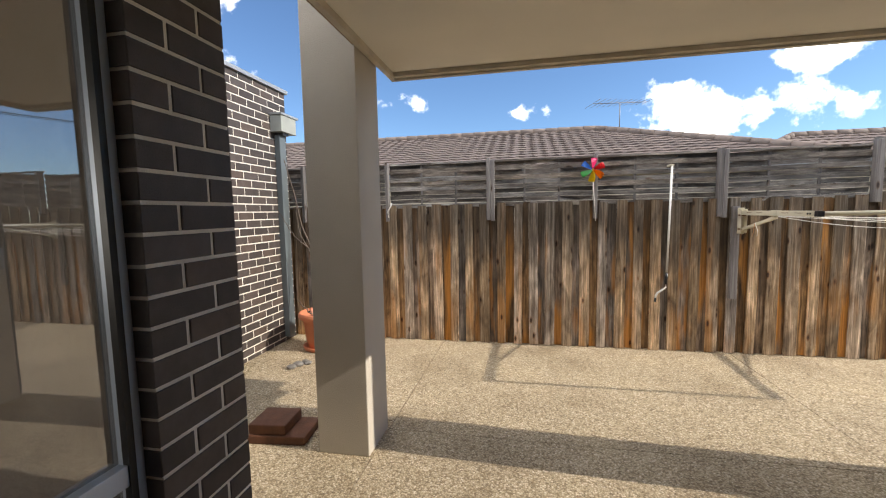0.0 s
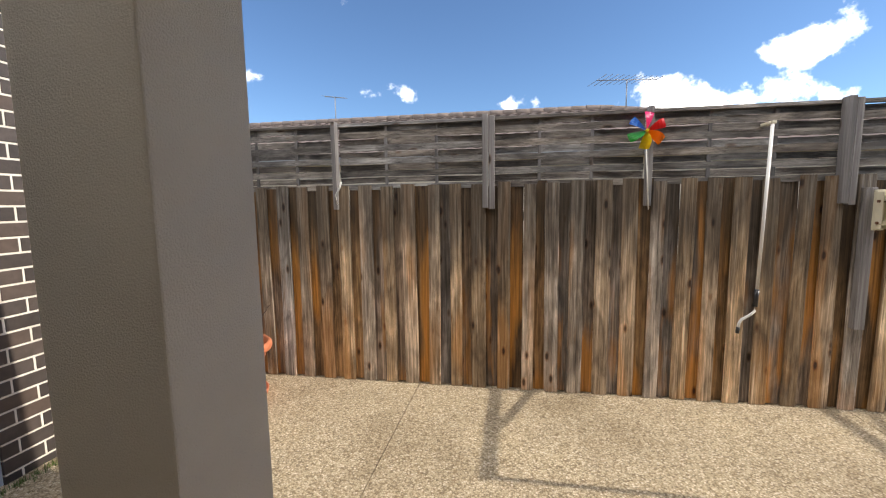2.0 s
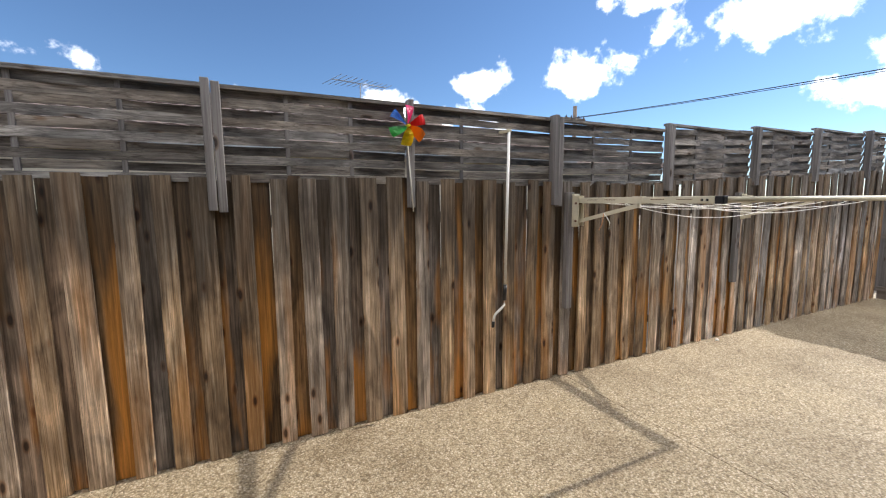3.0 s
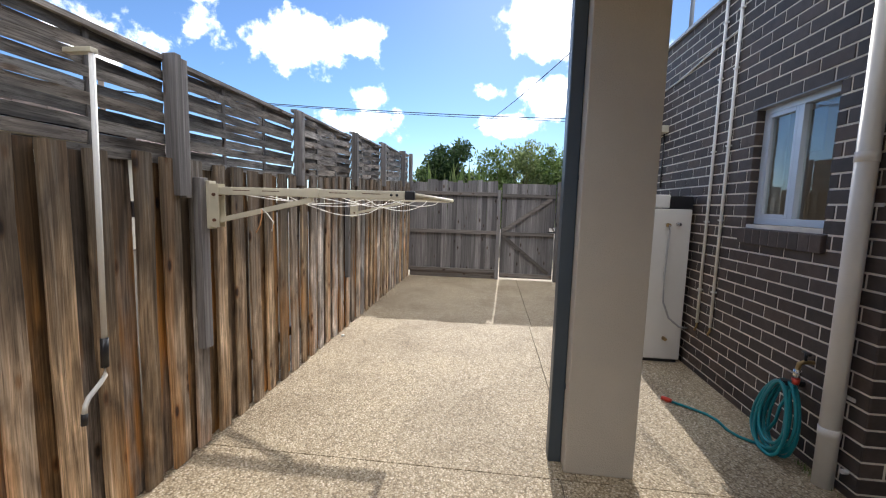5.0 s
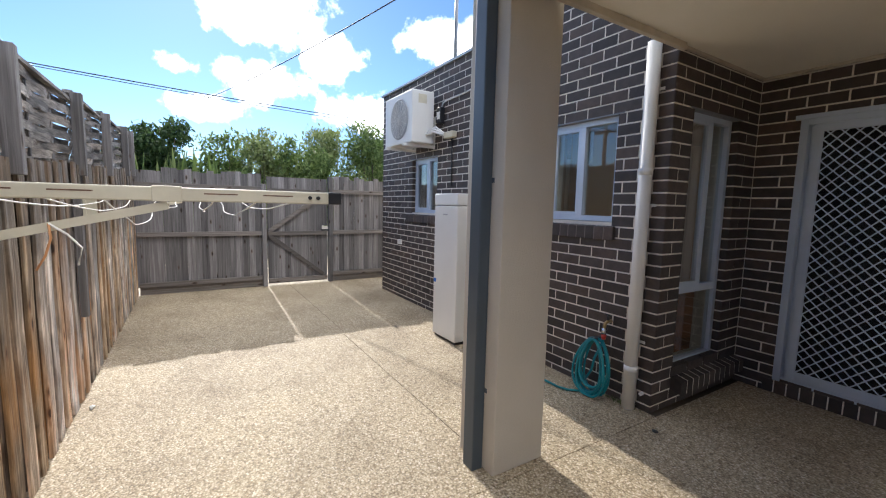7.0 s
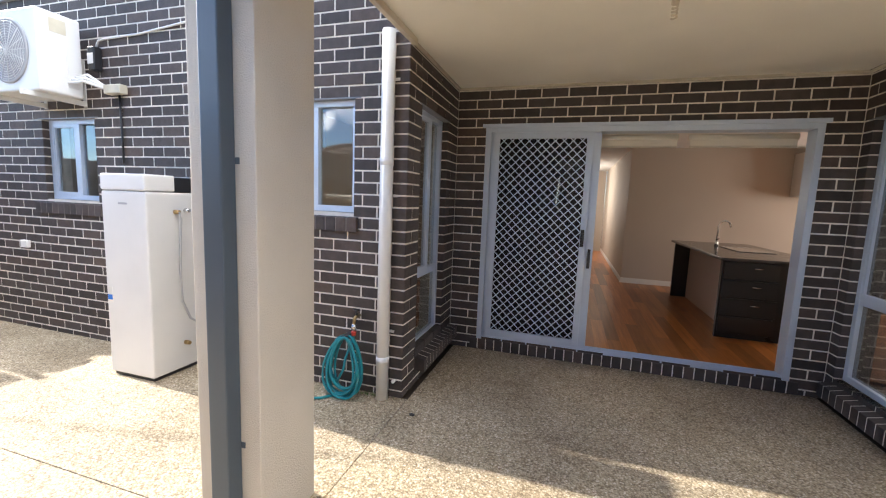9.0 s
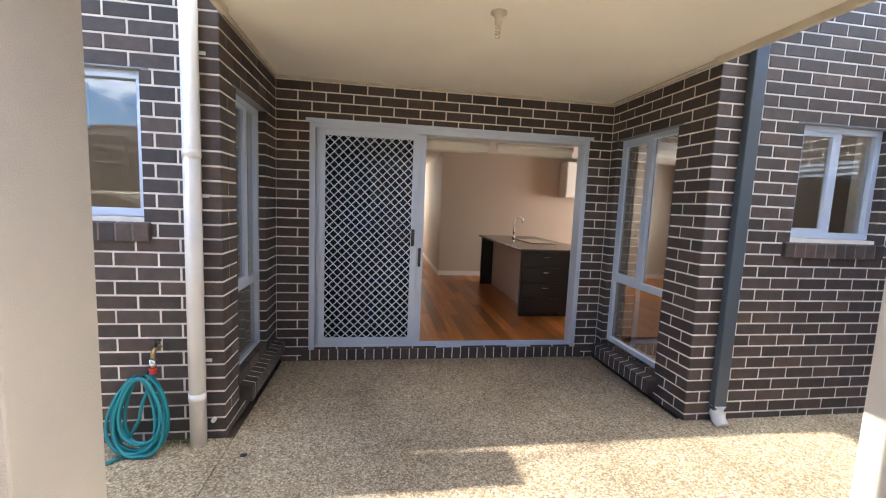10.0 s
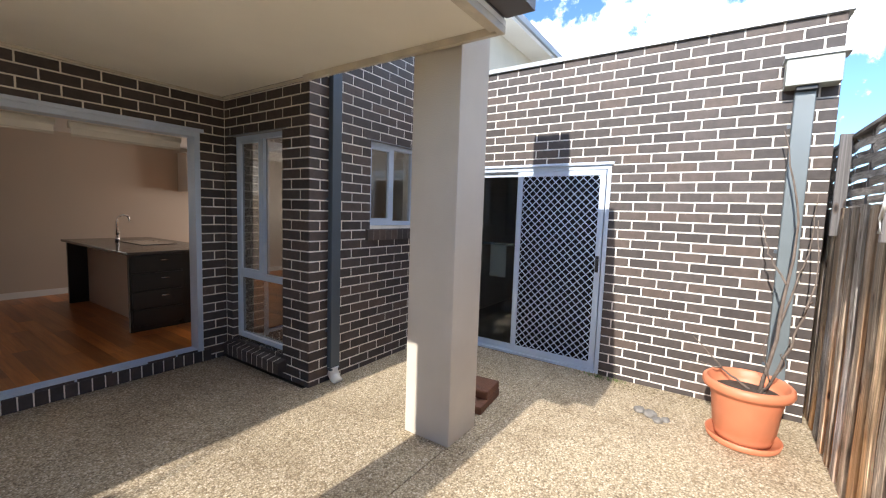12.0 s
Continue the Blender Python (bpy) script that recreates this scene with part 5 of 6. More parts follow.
for q in range(3):
    tube(bm, [(0.0, 0.10 + 0.03 * q, 0.20 - 0.03 * q), (-0.05, 0.11, 0.19 - 0.02 * q), (-0.12, 0.08 + 0.02 * q, 0.22 - 0.03 * q), (-0.18, 0.02, 0.16 - 0.015 * q), (-0.24, -0.005, 0.12)], 0.013, 8)
part("pipes", bm, PVC, ac, "white insulated pipes")
boxpart("pipe_cover", (-0.42, -0.043, 0.07), (-0.22, 0.03, 0.15), CREAM, ac, 0.01, "cream pipe cover")
boxpart("isolator", (-0.13, -0.043, 0.28), (-0.05, 0.03, 0.48), BLACK, ac, 0.01, "black isolator switch")
boxpart("isolator_face", (-0.125, 0.0305, 0.33), (-0.055, 0.035, 0.42), WHITEMETAL, ac, 0.002)
bm = bmesh.new()
tube(bm, [(-0.09, -0.02, 0.48), (-0.11, -0.028, 0.54), (-0.2, -0.03, 0.55), (-0.6, -0.03, 0.56), (-1.3, -0.03, 0.63), (-1.64, -0.03, 0.65)], 0.009, 8)
part("cable", bm, PVC, ac)
bm = bmesh.new()
tube(bm, [(-0.33, -0.03, 0.07), (-0.335, -0.032, -0.3), (-0.335, -0.032, -0.52)], 0.009, 8)
part("drain_pipe", bm, BLACK, ac, "thin black drain pipe")
outlet = thing("wall_outlet", (7.14, HOUSE_Y, 0.85), "small white electrical outlet on the brick wall", "outlet")
boxpart("plate", (-0.05, 0.0, 0.0), (0.05, 0.035, 0.075), PVC, outlet, 0.005)
lamp = thing("lamp_holder", (1.42, 1.97, CEIL_Z), "bare spiral bulb in a cream ceiling lamp holder", "lamp")
bm = bmesh.new()
lathe(bm, [(0.045, 0.0), (0.045, -0.008), (0.024, -0.018), (0.018, -0.045), (0.018, -0.065)], sides=24)
part("base", bm, TRIM, lamp)
bm = bmesh.new()
tube(bm, [(0.012 * math.cos(a), 0.012 * math.sin(a), -0.068 - a * 0.0026) for a in [i * 0.5 for i in range(52)]], 0.0045, 8)
part("bulb", bm, TRIM, lamp, "spiral bulb, unlit")

# plant pot with dry branches
pot = thing("plant_pot", (-1.55, 4.73, 0.0), "large round terracotta plastic pot on a saucer", "plant pot")
bm = bmesh.new()
lathe(bm, [(0.20, 0.0), (0.215, 0.012), (0.225, 0.05), (0.215, 0.052), (0.205, 0.02), (0.0, 0.018)], sides=48)
part("saucer", bm, TERRACOTTA, pot)
bm = bmesh.new()
lathe(bm, [(0.165, 0.025), (0.175, 0.06), (0.178, 0.10), (0.186, 0.108), (0.205, 0.30), (0.212, 0.315), (0.212, 0.33), (0.222, 0.36), (0.258, 0.375), (0.266, 0.395), (0.262, 0.425), (0.245, 0.44), (0.235, 0.43), (0.222, 0.38), (0.215, 0.34), (0.0, 0.34)], sides=56)
part("pot", bm, TERRACOTTA, pot)
bm = bmesh.new()
lathe(bm, [(0.214, 0.345), (0.20, 0.355), (0.1, 0.36), (0.0, 0.365)], sides=24)
part("soil", bm, EARTH, pot)
plant = thing("dry_plant", (-1.60, 4.80, 0.36), "leafless dry climbing branches growing from the pot", "plant")
rnd = random.Random(3)


def twig(parent, pts, r0, r1, n=14):
    pts = [Vector(p) for p in pts]
    out = []
    for i in range(n + 1):
        f = i / n * (len(pts) - 1)
        k = min(int(f), len(pts) - 2)
        p = pts[k].lerp(pts[k + 1], f - k)
        w = 0.008 * min(1.0, i / 3)
        out.append(p + Vector((rnd.uniform(-w, w), rnd.uniform(-w, w), rnd.uniform(-w, w))))
    bm = bmesh.new()
    tube(bm, out, [r0 + (r1 - r0) * i / n for i in range(n + 1)], 7)
    return part("branch", bm, TWIG, parent)


twig(plant, [(0, 0, -0.02), (-0.02, 0.06, 0.35), (-0.12, 0.10, 0.75), (-0.30, 0.16, 1.1), (-0.35, 0.10, 1.5), (-0.40, 0.03, 1.85)], 0.014, 0.004)
twig(plant, [(0.02, 0.02, -0.02), (-0.05, 0.14, 0.3), (-0.10, 0.20, 0.55), (-0.2, 0.27, 0.8), (-0.3, 0.26, 1.2)], 0.011, 0.003)
twig(plant, [(-0.08, 0.08, 0.45), (-0.2, 0.16, 0.75), (-0.38, 0.24, 1.0), (-0.42, 0.26, 1.4)], 0.008, 0.003)
twig(plant, [(-0.12, 0.1, 0.75), (-0.3, 0.0, 0.95), (-0.45, -0.06, 1.25)], 0.008, 0.003)
twig(plant, [(0.0, -0.03, -0.02), (-0.04, -0.22, 0.10), (-0.06, -0.42, 0.30)], 0.010, 0.003)
twig(plant, [(-0.04, -0.22, 0.10), (0.06, -0.34, 0.14), (0.10, -0.42, 0.16)], 0.006, 0.002)
twig(plant, [(0.03, 0.0, -0.02), (0.1, 0.02, 0.06), (0.2, 0.1, 0.28), (0.3, 0.06, 0.36)], 0.008, 0.002)
twig(plant, [(0.12, 0.04, 0.12), (0.2, -0.02, 0.34), (0.22, 0.0, 0.5)], 0.005, 0.002)
twig(plant, [(-0.1, 0.2, 0.55), (0.02, 0.22, 0.66), (0.12, 0.2, 0.68)], 0.005, 0.002)
rock = thing("concrete_scrap", (-1.53, 4.15, 0.0), "lumps of grey broken concrete on the paving", "rubble")
for k, (dx, dy, r) in enumerate(((0, 0, 0.045), (0.07, 0.06, 0.035), (-0.03, -0.08, 0.04), (0.02, 0.11, 0.028))):
    bm = bmesh.new()
    bmesh.ops.create_icosphere(bm, subdivisions=2, radius=r)
    for v in bm.verts:
        v.co = Vector((v.co.x * 1.3 + dx, v.co.y * 1.1 + dy, max(0.0, v.co.z * 0.6 + r * 0.4))) + Vector([rnd.uniform(-0.005, 0.005), rnd.uniform(-0.005, 0.005), 0])
    part("lump", bm, GRIT, rock)
litter = thing("leaf_litter", (-1.85, 4.1, 0.0), "scattered dry leaves and grit along the garage wall", "litter")
bm = bmesh.new()
for k in range(420):
    x, y = rnd.uniform(-0.28, 0.25) , rnd.gauss(0, 0.35)
    x = -0.27 + abs(rnd.gauss(0, 0.17))
    s, a = rnd.uniform(0.004, 0.014), rnd.uniform(0, 6.28)
    z = 0.001 + rnd.uniform(0, 0.006)
    bm.faces.new([bm.verts.new((x + s * math.cos(a + t) * q, y + s * math.sin(a + t) * q, z + rnd.uniform(0, 0.004))) for t, q in ((0, 1), (1.6, 0.5), (3.1, 1), (4.7, 0.5))])
part("leaves", bm, DEBRIS, litter, kind="stuff")
weeds = thing("weeds", (WEST_X + 0.05, 3.66, 0.0), "small green weeds at the foot of the brick wall", "weeds")
bm = bmesh.new()
for k in range(160):
    x, y = abs(rnd.gauss(0, 0.03)), rnd.gauss(0, 0.13)
    a, h = rnd.uniform(0, 6.28), rnd.uniform(0.015, 0.05)
    dx, dy = math.cos(a) * 0.012, math.sin(a) * 0.012
    bm.faces.new([bm.verts.new(p) for p in ((x - dy * 0.2, y + dx * 0.2, 0), (x + dy * 0.2, y - dx * 0.2, 0), (x + dx, y + dy, h))])
part("blades", bm, LEAF_A, weeds, kind="stuff")
weeds2 = thing("weeds", (3.2, HOUSE_Y + 0.03, 0.0), "small green weeds by the white downpipe", "weeds")
bm = bmesh.new()
for k in range(120):
    x, y = rnd.gauss(0, 0.07), abs(rnd.gauss(0, 0.02))
    a, h = rnd.uniform(0, 6.28), rnd.uniform(0.01, 0.04)
    dx, dy = math.cos(a) * 0.01, math.sin(a) * 0.01
    bm.faces.new([bm.verts.new(p) for p in ((x - dy * 0.2, y + dx * 0.2, 0), (x + dy * 0.2, y - dx * 0.2, 0), (x + dx, y + dy, h))])
part("blades", bm, LEAF_A, weeds2, kind="stuff")
leaf1 = thing("dry_leaf", (2.79, 1.86, 0.0), "small dark curled leaf on the paving", "leaf")
bm = bmesh.new()
bmesh.ops.create_icosphere(bm, subdivisions=1, radius=0.016)
for v in bm.verts:
    v.co.z = max(0, v.co.z * 0.7 + 0.008)
    v.co.x *= 1.4
part("leaf", bm, BLACK, leaf1)
litter2 = thing("paper_scrap", (4.95, 5.09, 0.0), "crumpled pale scrap at the foot of the fence", "scrap")
bm = bmesh.new()
bmesh.ops.create_icosphere(bm, subdivisions=1, radius=0.025)
for v in bm.verts:
    v.co = Vector((v.co.x * rnd.uniform(0.8, 1.6), v.co.y * 0.8, max(0, v.co.z * 0.6 + 0.01)))
part("paper", bm, PVC, litter2)

# stepped paver block behind the column
blk = thing("step_block", (-0.90, 2.93, 0.0), "two brown pavers stacked as a small step behind the column", "paver", turn=6)
boxpart("base_paver", (-0.21, -0.14, 0.0), (0.20, 0.14, 0.06), BROWNBLOCK, blk, 0.008)
boxpart("top_paver", (-0.205, -0.125, 0.061), (0.06, 0.135, 0.13), BROWNBLOCK, blk, 0.008)

# folding clothesline
cl = thing("clothesline", (2.95, FENCE_Y, 0.0), "cream enamel fold-down clothesline fixed to the fence", "clothesline")
AZ, TIPY = 1.492, -1.22
FAR = 2.33
for x in (0.0, FAR):
    boxpart("backing_board", (x - 0.085, -0.055, 0.60), (x - 0.02, -0.01, 1.56), GREYWOOD, cl, 0.003)
    bm = bmesh.new()
    box(bm, (x - 0.045, -0.078, 1.28), (x + 0.012, -0.056, 1.545), 0.003)
    box(bm, (x - 0.045, -0.13, 1.29), (x - 0.041, -0.078, 1.53), 0.001)
    box(bm, (x + 0.008, -0.13, 1.29), (x + 0.012, -0.078, 1.53), 0.001)
    part("bracket", bm, CREAM, cl)
    for z in (1.47, 1.33):
        bm = bmesh.new()
        tube(bm, [(x - 0.055, -0.105, z), (x + 0.022, -0.105, z)], 0.009, 10)
        part("bolt", bm, RUST, cl)
    bm = bmesh.new()
    box(bm, (x - 0.036, TIPY + 0.05, AZ - 0.022), (x + 0.002, -0.09, AZ + 0.022), 0.004)
    arm = part("arm", bm, CREAM, cl)
    boxpart("arm_sleeve", (x - 0.039, -0.70, AZ - 0.024), (x + 0.005, -0.62, AZ + 0.026), CREAM, arm, 0.002)
    boxpart("end_cap", (x - 0.037, TIPY + 0.0, AZ - 0.023), (x + 0.003, TIPY + 0.05, AZ + 0.023), BLACK, arm, 0.004, "black plastic end cap")
    for y in (TIPY + 0.09, TIPY + 0.12):
        bm = bmesh.new()
        tube(bm, [(x - 0.042, y, AZ), (x - 0.030, y, AZ)], 0.007, 10)
        part("rivet", bm, BLACK, arm)
    for y in (-0.25, -0.42, -0.80, -0.98):
        boxpart("slot", (x - 0.0368, y - 0.06, AZ + 0.002), (x - 0.036, y + 0.04, AZ + 0.006), RUST, arm)
    bm = bmesh.new()
    bar(bm, (x - 0.017, -0.10, 1.325), (x - 0.017, -0.66, AZ - 0.035), 0.026, 0.026)
    part("brace", bm, CREAM, cl)
bm = bmesh.new()
tube(bm, [(0.0, TIPY + 0.02, AZ), (FAR - 0.03, TIPY + 0.02, AZ)], 0.018, 12)
part("front_bar", bm, CREAM, cl)
for k in range(7):
    y = -0.22 - 0.14 * k
    sag = 0.05 + 0.02 * (k % 3) + (0.05 if k == 2 else 0)
    bm = bmesh.new()
    tube(bm, [(-0.0 + (FAR - 0.03) * i / 14, y + 0.01 * math.sin(i + k), AZ - 0.012 - sag * 4 * (i / 14) * (1 - i / 14)) for i in range(15)], 0.0028, 5)
    part("cord", bm, CORD, cl, "slack white cord")
for pts, mt in (([(-0.04, -0.38, 1.40), (-0.05, -0.385, 1.36), (-0.045, -0.37, 1.31), (-0.05, -0.35, 1.27)], ORANGECORD), ([(-0.04, -0.38, 1.40), (-0.05, -0.42, 1.37), (-0.05, -0.45, 1.33), (-0.05, -0.44, 1.28)], CORD)):
    bm = bmesh.new()
    tube(bm, pts, 0.0032, 6)
    part("loose_string", bm, mt, cl, "loose end of string")

# prop pole hung on the fence
pole = thing("crank_pole", (2.25, FENCE_Y - 0.075, 0.0), "thin white crank pole hanging on the fence", "pole")
bm = bmesh.new()
tube(bm, [(0.022, 0, 2.0), (0.0, 0, 0.86)], 0.0105, 10)
part("shaft", bm, PVC, pole)
bm = bmesh.new()
tube(bm, [(0.0, 0, 0.87), (-0.005, 0, 0.75)], 0.015, 12)
part("grip", bm, BLACK, pole, "black plastic grip")
bm = bmesh.new()
tube(bm, [(-0.005, 0, 0.76), (-0.005, 0, 0.715), (-0.03, 0, 0.69), (-0.085, -0.005, 0.655), (-0.10, -0.005, 0.63), (-0.105, -0.005, 0.60)], 0.0095, 10)
part("crank", bm, PVC, pole)
bm = bmesh.new()
tube(bm, [(-0.105, -0.005, 0.60), (-0.108, -0.005, 0.555)], 0.012, 10)
part("crank_knob", bm, BLACK, pole)
boxpart("hook", (0.005, -0.012, 1.99), (0.04, 0.11, 2.01), CREAM, pole, 0.003)

# pinwheel
pw = thing("pinwheel", (1.53, FENCE_Y - 0.052, 1.43), "rainbow plastic pinwheel on a white stick on the fence", "pinwheel")
bm = bmesh.new()
tube(bm, [(0.0, 0, 0.0), (-0.04, 0, 0.55)], 0.0045, 8)
part("stick", bm, CORD, pw, "white stick")
for k in range(6):
    a0 = 2 * math.pi * k / 6 + 0.3
    bm = bmesh.new()
    c = Vector((-0.04, -0.02, 0.55))
    rows = []
    for i in range(6):
        f = i / 5
        r = 0.010 + 0.118 * f
        ring = []
        for j in range(5):
            g = j / 4
            a = a0 + (g - 0.3) * 0.95 * (1 - 0.45 * f)
            lift = -0.045 * math.sin(math.pi * min(1, f)) * g - 0.012 * g
            ring.append(bm.verts.new(c + Vector((r * math.cos(a), lift, r * math.sin(a)))))
        rows.append(ring)
    for r0, r1 in zip(rows, rows[1:]):
        for j in range(4):
            bm.faces.new((r0[j], r0[j + 1], r1[j + 1], r1[j]))
    bmesh.ops.solidify(bm, geom=list(bm.faces), thickness=0.0012)
    part("petal", bm, GLOW[(0, 5, 4, 3, 2, 1)[k]], pw, ("red", "pink", "blue", "green", "yellow", "orange")[k] + " petal")
bm = bmesh.new()
tube(bm, [(-0.04, 0.0, 0.55), (-0.04, -0.055, 0.55)], 0.009, 10)
part("hub", bm, GLOW[2], pw)
clip = thing("fence_peg", (-0.83, FENCE_Y - 0.055, 1.50), "small white plastic peg on the fence post", "peg")
bm = bmesh.new()
tube(bm, [(0, 0, 0.0), (-0.01, 0, 0.07), (0.03, 0, 0.14), (0.04, 0, 0.18)], 0.008, 8)
part("peg", bm, PVC, clip)

# ---- things seen through the door ----
isl = thing("kitchen_island", (-0.72, -2.85, FZ), "kitchen island with black ends and pale panel under a dark benchtop", "kitchen island")
boxpart("side_panel", (0.70, 0.045, 0.0), (0.745, 2.12, 0.85), PANELPINK, isl, 0.002, "pale laminate panel")
boxpart("end_panel", (0.0, 2.12, 0.0), (0.965, 2.17, 0.85), BLACKLAM, isl, 0.002, "black end panel")
boxpart("end_panel", (0.62, 0.0, 0.0), (0.955, 0.044, 0.85), BLACKLAM, isl, 0.002, "black end panel")
boxpart("carcass", (0.03, 0.0, 0.0), (0.62, 2.12, 0.85), BLACKLAM, isl)
for k in range(4):
    boxpart("drawer_front", (0.44, 2.171, 0.06 + 0.2 * k), (0.95, 2.188, 0.24 + 0.2 * k), BLACKLAM, isl, 0.003)
for z in (0.38, 0.58, 0.78):
    bm = bmesh.new()
    tube(bm, [(0.60, 2.21, z), (0.68, 2.21, z)], 0.006, 8)
    part("handle", bm, CHROME, isl)
top = thing("benchtop", (-0.76, -2.89, FZ + 0.85), "thin dark stone benchtop on the island", "benchtop")
boxpart("benchtop", (0, 0, 0), (1.04, 2.27, 0.03), STONE, top, 0.004)
sink = thing("sink", (-0.35, -1.80, FZ + 0.883), "stainless steel sink set in the benchtop", "sink")
bm = bmesh.new()
for q in (((-0.2, -0.35, 0), (0.2, -0.32, 0.006)), ((-0.2, 0.32, 0), (0.2, 0.35, 0.006)), ((-0.2, -0.32, 0), (-0.17, 0.32, 0.006)), ((0.17, -0.32, 0), (0.2, 0.32, 0.006)), ((-0.17, -0.32, -0.001), (0.17, 0.32, 0.002))):
    box(bm, *q, 0.001)
part("rim", bm, CHROME, sink)
mix = thing("kitchen_tap", (-0.12, -2.15, FZ + 0.88), "tall curved chrome kitchen mixer tap", "tap")
bm = bmesh.new()
tube(bm, [(0, 0, 0), (0, 0, 0.27), (-0.02, 0.0, 0.33), (-0.07, 0, 0.36), (-0.13, 0, 0.34), (-0.15, 0, 0.27)], 0.013, 12)
part("spout", bm, CHROME, mix)
bm = bmesh.new()
tube(bm, [(0, 0, 0), (0, 0, 0.07)], 0.024, 14)
tube(bm, [(0, 0.02, 0.09), (0.0, 0.09, 0.13)], 0.008, 8)
part("lever", bm, CHROME, mix)
cab = thing("wall_cabinet", (-2.95, -3.64, 1.75), "white wall cabinet beside the kitchen wall", "cabinet")
boxpart("body", (0, 0, 0), (1.44, 0.33, 0.68), CEILPAINT, cab, 0.003)
for k in range(3):
    boxpart("cabinet_door", (0.01 + 0.48 * k, 0.332, 0.01), (0.475 + 0.48 * k, 0.35, 0.67), CEILPAINT, cab, 0.003)
for k, x in enumerate((0.10, 0.98)):
    bl = thing("roller_blind", (x, DOOR_Y - 0.185, 2.03), "rolled-up cream roller blind above the doorway", "blind", "blinds over the door")
    bm = bmesh.new()
    tube(bm, [(0, 0, 0.09), (0.80 if k == 0 else 0.70, 0, 0.09)], 0.03, 16)
    part("roll", bm, BLIND, bl)
    boxpart("cloth", (0.01, 0.018, 0.015), (0.79 if k == 0 else 0.69, 0.022, 0.09), BLIND, bl)
    boxpart("bottom_rail", (0.01, 0.012, 0.0), (0.79 if k == 0 else 0.69, 0.026, 0.018), TRIM, bl, 0.003)
boxpart_w = thing("white_towel", (WEST_X - 0.55, 2.1, 0.0), "white towel on a steel rack behind the garage glass door", "towel rack")
boxpart("towel", (0, 0.0, 0.75), (0.01, 0.22, 1.15), CORD, boxpart_w)
boxpart("rail", (-0.02, -0.3, 1.15), (0.02, 0.5, 1.18), CHROME, boxpart_w)
for y in (-0.28, 0.46):
    boxpart("leg", (-0.012, y, 0.015), (0.012, y + 0.024, 1.15), CHROME, boxpart_w)

# ---- beyond the fences ----
def tile_roof(e, corners, run, n_rows):
    """Rows of waved tiles on the sloping face between the eave line and the ridge line."""
    a, b, c, d = [Vector(p) for p in corners]   # eave left, eave right, ridge right, ridge left
    up = ((c + d) / 2 - (a + b) / 2)
    nrm = (b - a).cross(d - a).normalized()
    if nrm.z < 0:
        nrm = -nrm
    bm = bmesh.new()
    for r in range(n_rows):
        f0, f1 = r / n_rows, (r + 1) / n_rows
        l0, r0, l1, r1 = a.lerp(d, f0), b.lerp(c, f0), a.lerp(d, f1), b.lerp(c, f1)
        width = (r0 - l0).length
        n = max(1, int(width / 0.30))
        steps = n * 4
        prev = None
        for s in range(steps + 1):
            g = s / steps
            lift = 0.022 * (1 + math.cos(2 * math.pi * g * n)) / 2
            p0, p1 = l0.lerp(r0, g), l1.lerp(r1, g)
            q = (bm.verts.new(p0 + nrm * (lift + 0.0)), bm.verts.new(p0 + nrm * (lift + 0.04)), bm.verts.new(p1 + nrm * (lift + 0.012)))
            if prev:
                bm.faces.new((prev[0], q[0], q[1], prev[1]))
                bm.faces.new((prev[1], q[1], q[2], prev[2]))
            prev = q
    part("roof_tiles", bm, TILE, e, kind="stuff")


def ridge_caps(e, a, b):
    a, b = Vector(a), Vector(b)
    n = max(1, int((b - a).length / 0.40))
    for i in range(n):
        p, q = a.lerp(b, i / n), a.lerp(b, (i + 1.08) / n)
        bm = bmesh.new()
        tube(bm, [p, q], [0.115, 0.10], 8)
        part("ridge_tile", bm, RIDGE, e)


def hip_house(name, x0, x1, y0, y1, eave, ridge, label):
    e = thing(name, (0, 0, 0), label, "house")
    h = (y1 - y0) / 2
    ym = y0 + h
    A, B, C, D = (x0, y0, eave), (x1, y0, eave), (x1 - h, ym, ridge), (x0 + h, ym, ridge)
    E, F = (x1, y1, eave), (x0, y1, eave)
    rows = int(h / 0.30)
    tile_roof(e, (A, B, C, D), 0, rows)
    tile_roof(e, (B, E, C, C), 0, rows)
    tile_roof(e, (F, A, D, D), 0, rows)
    tile_roof(e, (E, F, D, C), 0, rows)
    ridge_caps(e, (D[0], D[1], D[2] + 0.05), (C[0], C[1], C[2] + 0.05))
    ridge_caps(e, (B[0], B[1], B[2] + 0.04), (C[0], C[1], C[2] + 0.05))
    ridge_caps(e, (A[0], A[1], A[2] + 0.04), (D[0], D[1], D[2] + 0.05))
    boxpart("wall", (x0 + 0.5, y0 + 0.5, 0), (x1 - 0.5, y1 - 0.5, eave - 0.1), LATEWALL, e)
    boxpart("fascia", (x0 + 0.05, y0 + 0.05, eave - 0.12), (x1 - 0.05, y1 - 0.05, eave - 0.005), CAPPING, e)
    return e


hip_house("neighbour_house", -13.5, 7.9, 10.2, 19.8, 2.5, 4.17, "low neighbouring house with brown tiled hip roof")
hip_house("neighbour_wing", 6.2, 14.6, 12.6, 18.2, 2.6, 3.70, "wing of a neighbouring house with brown tiled hip roof")


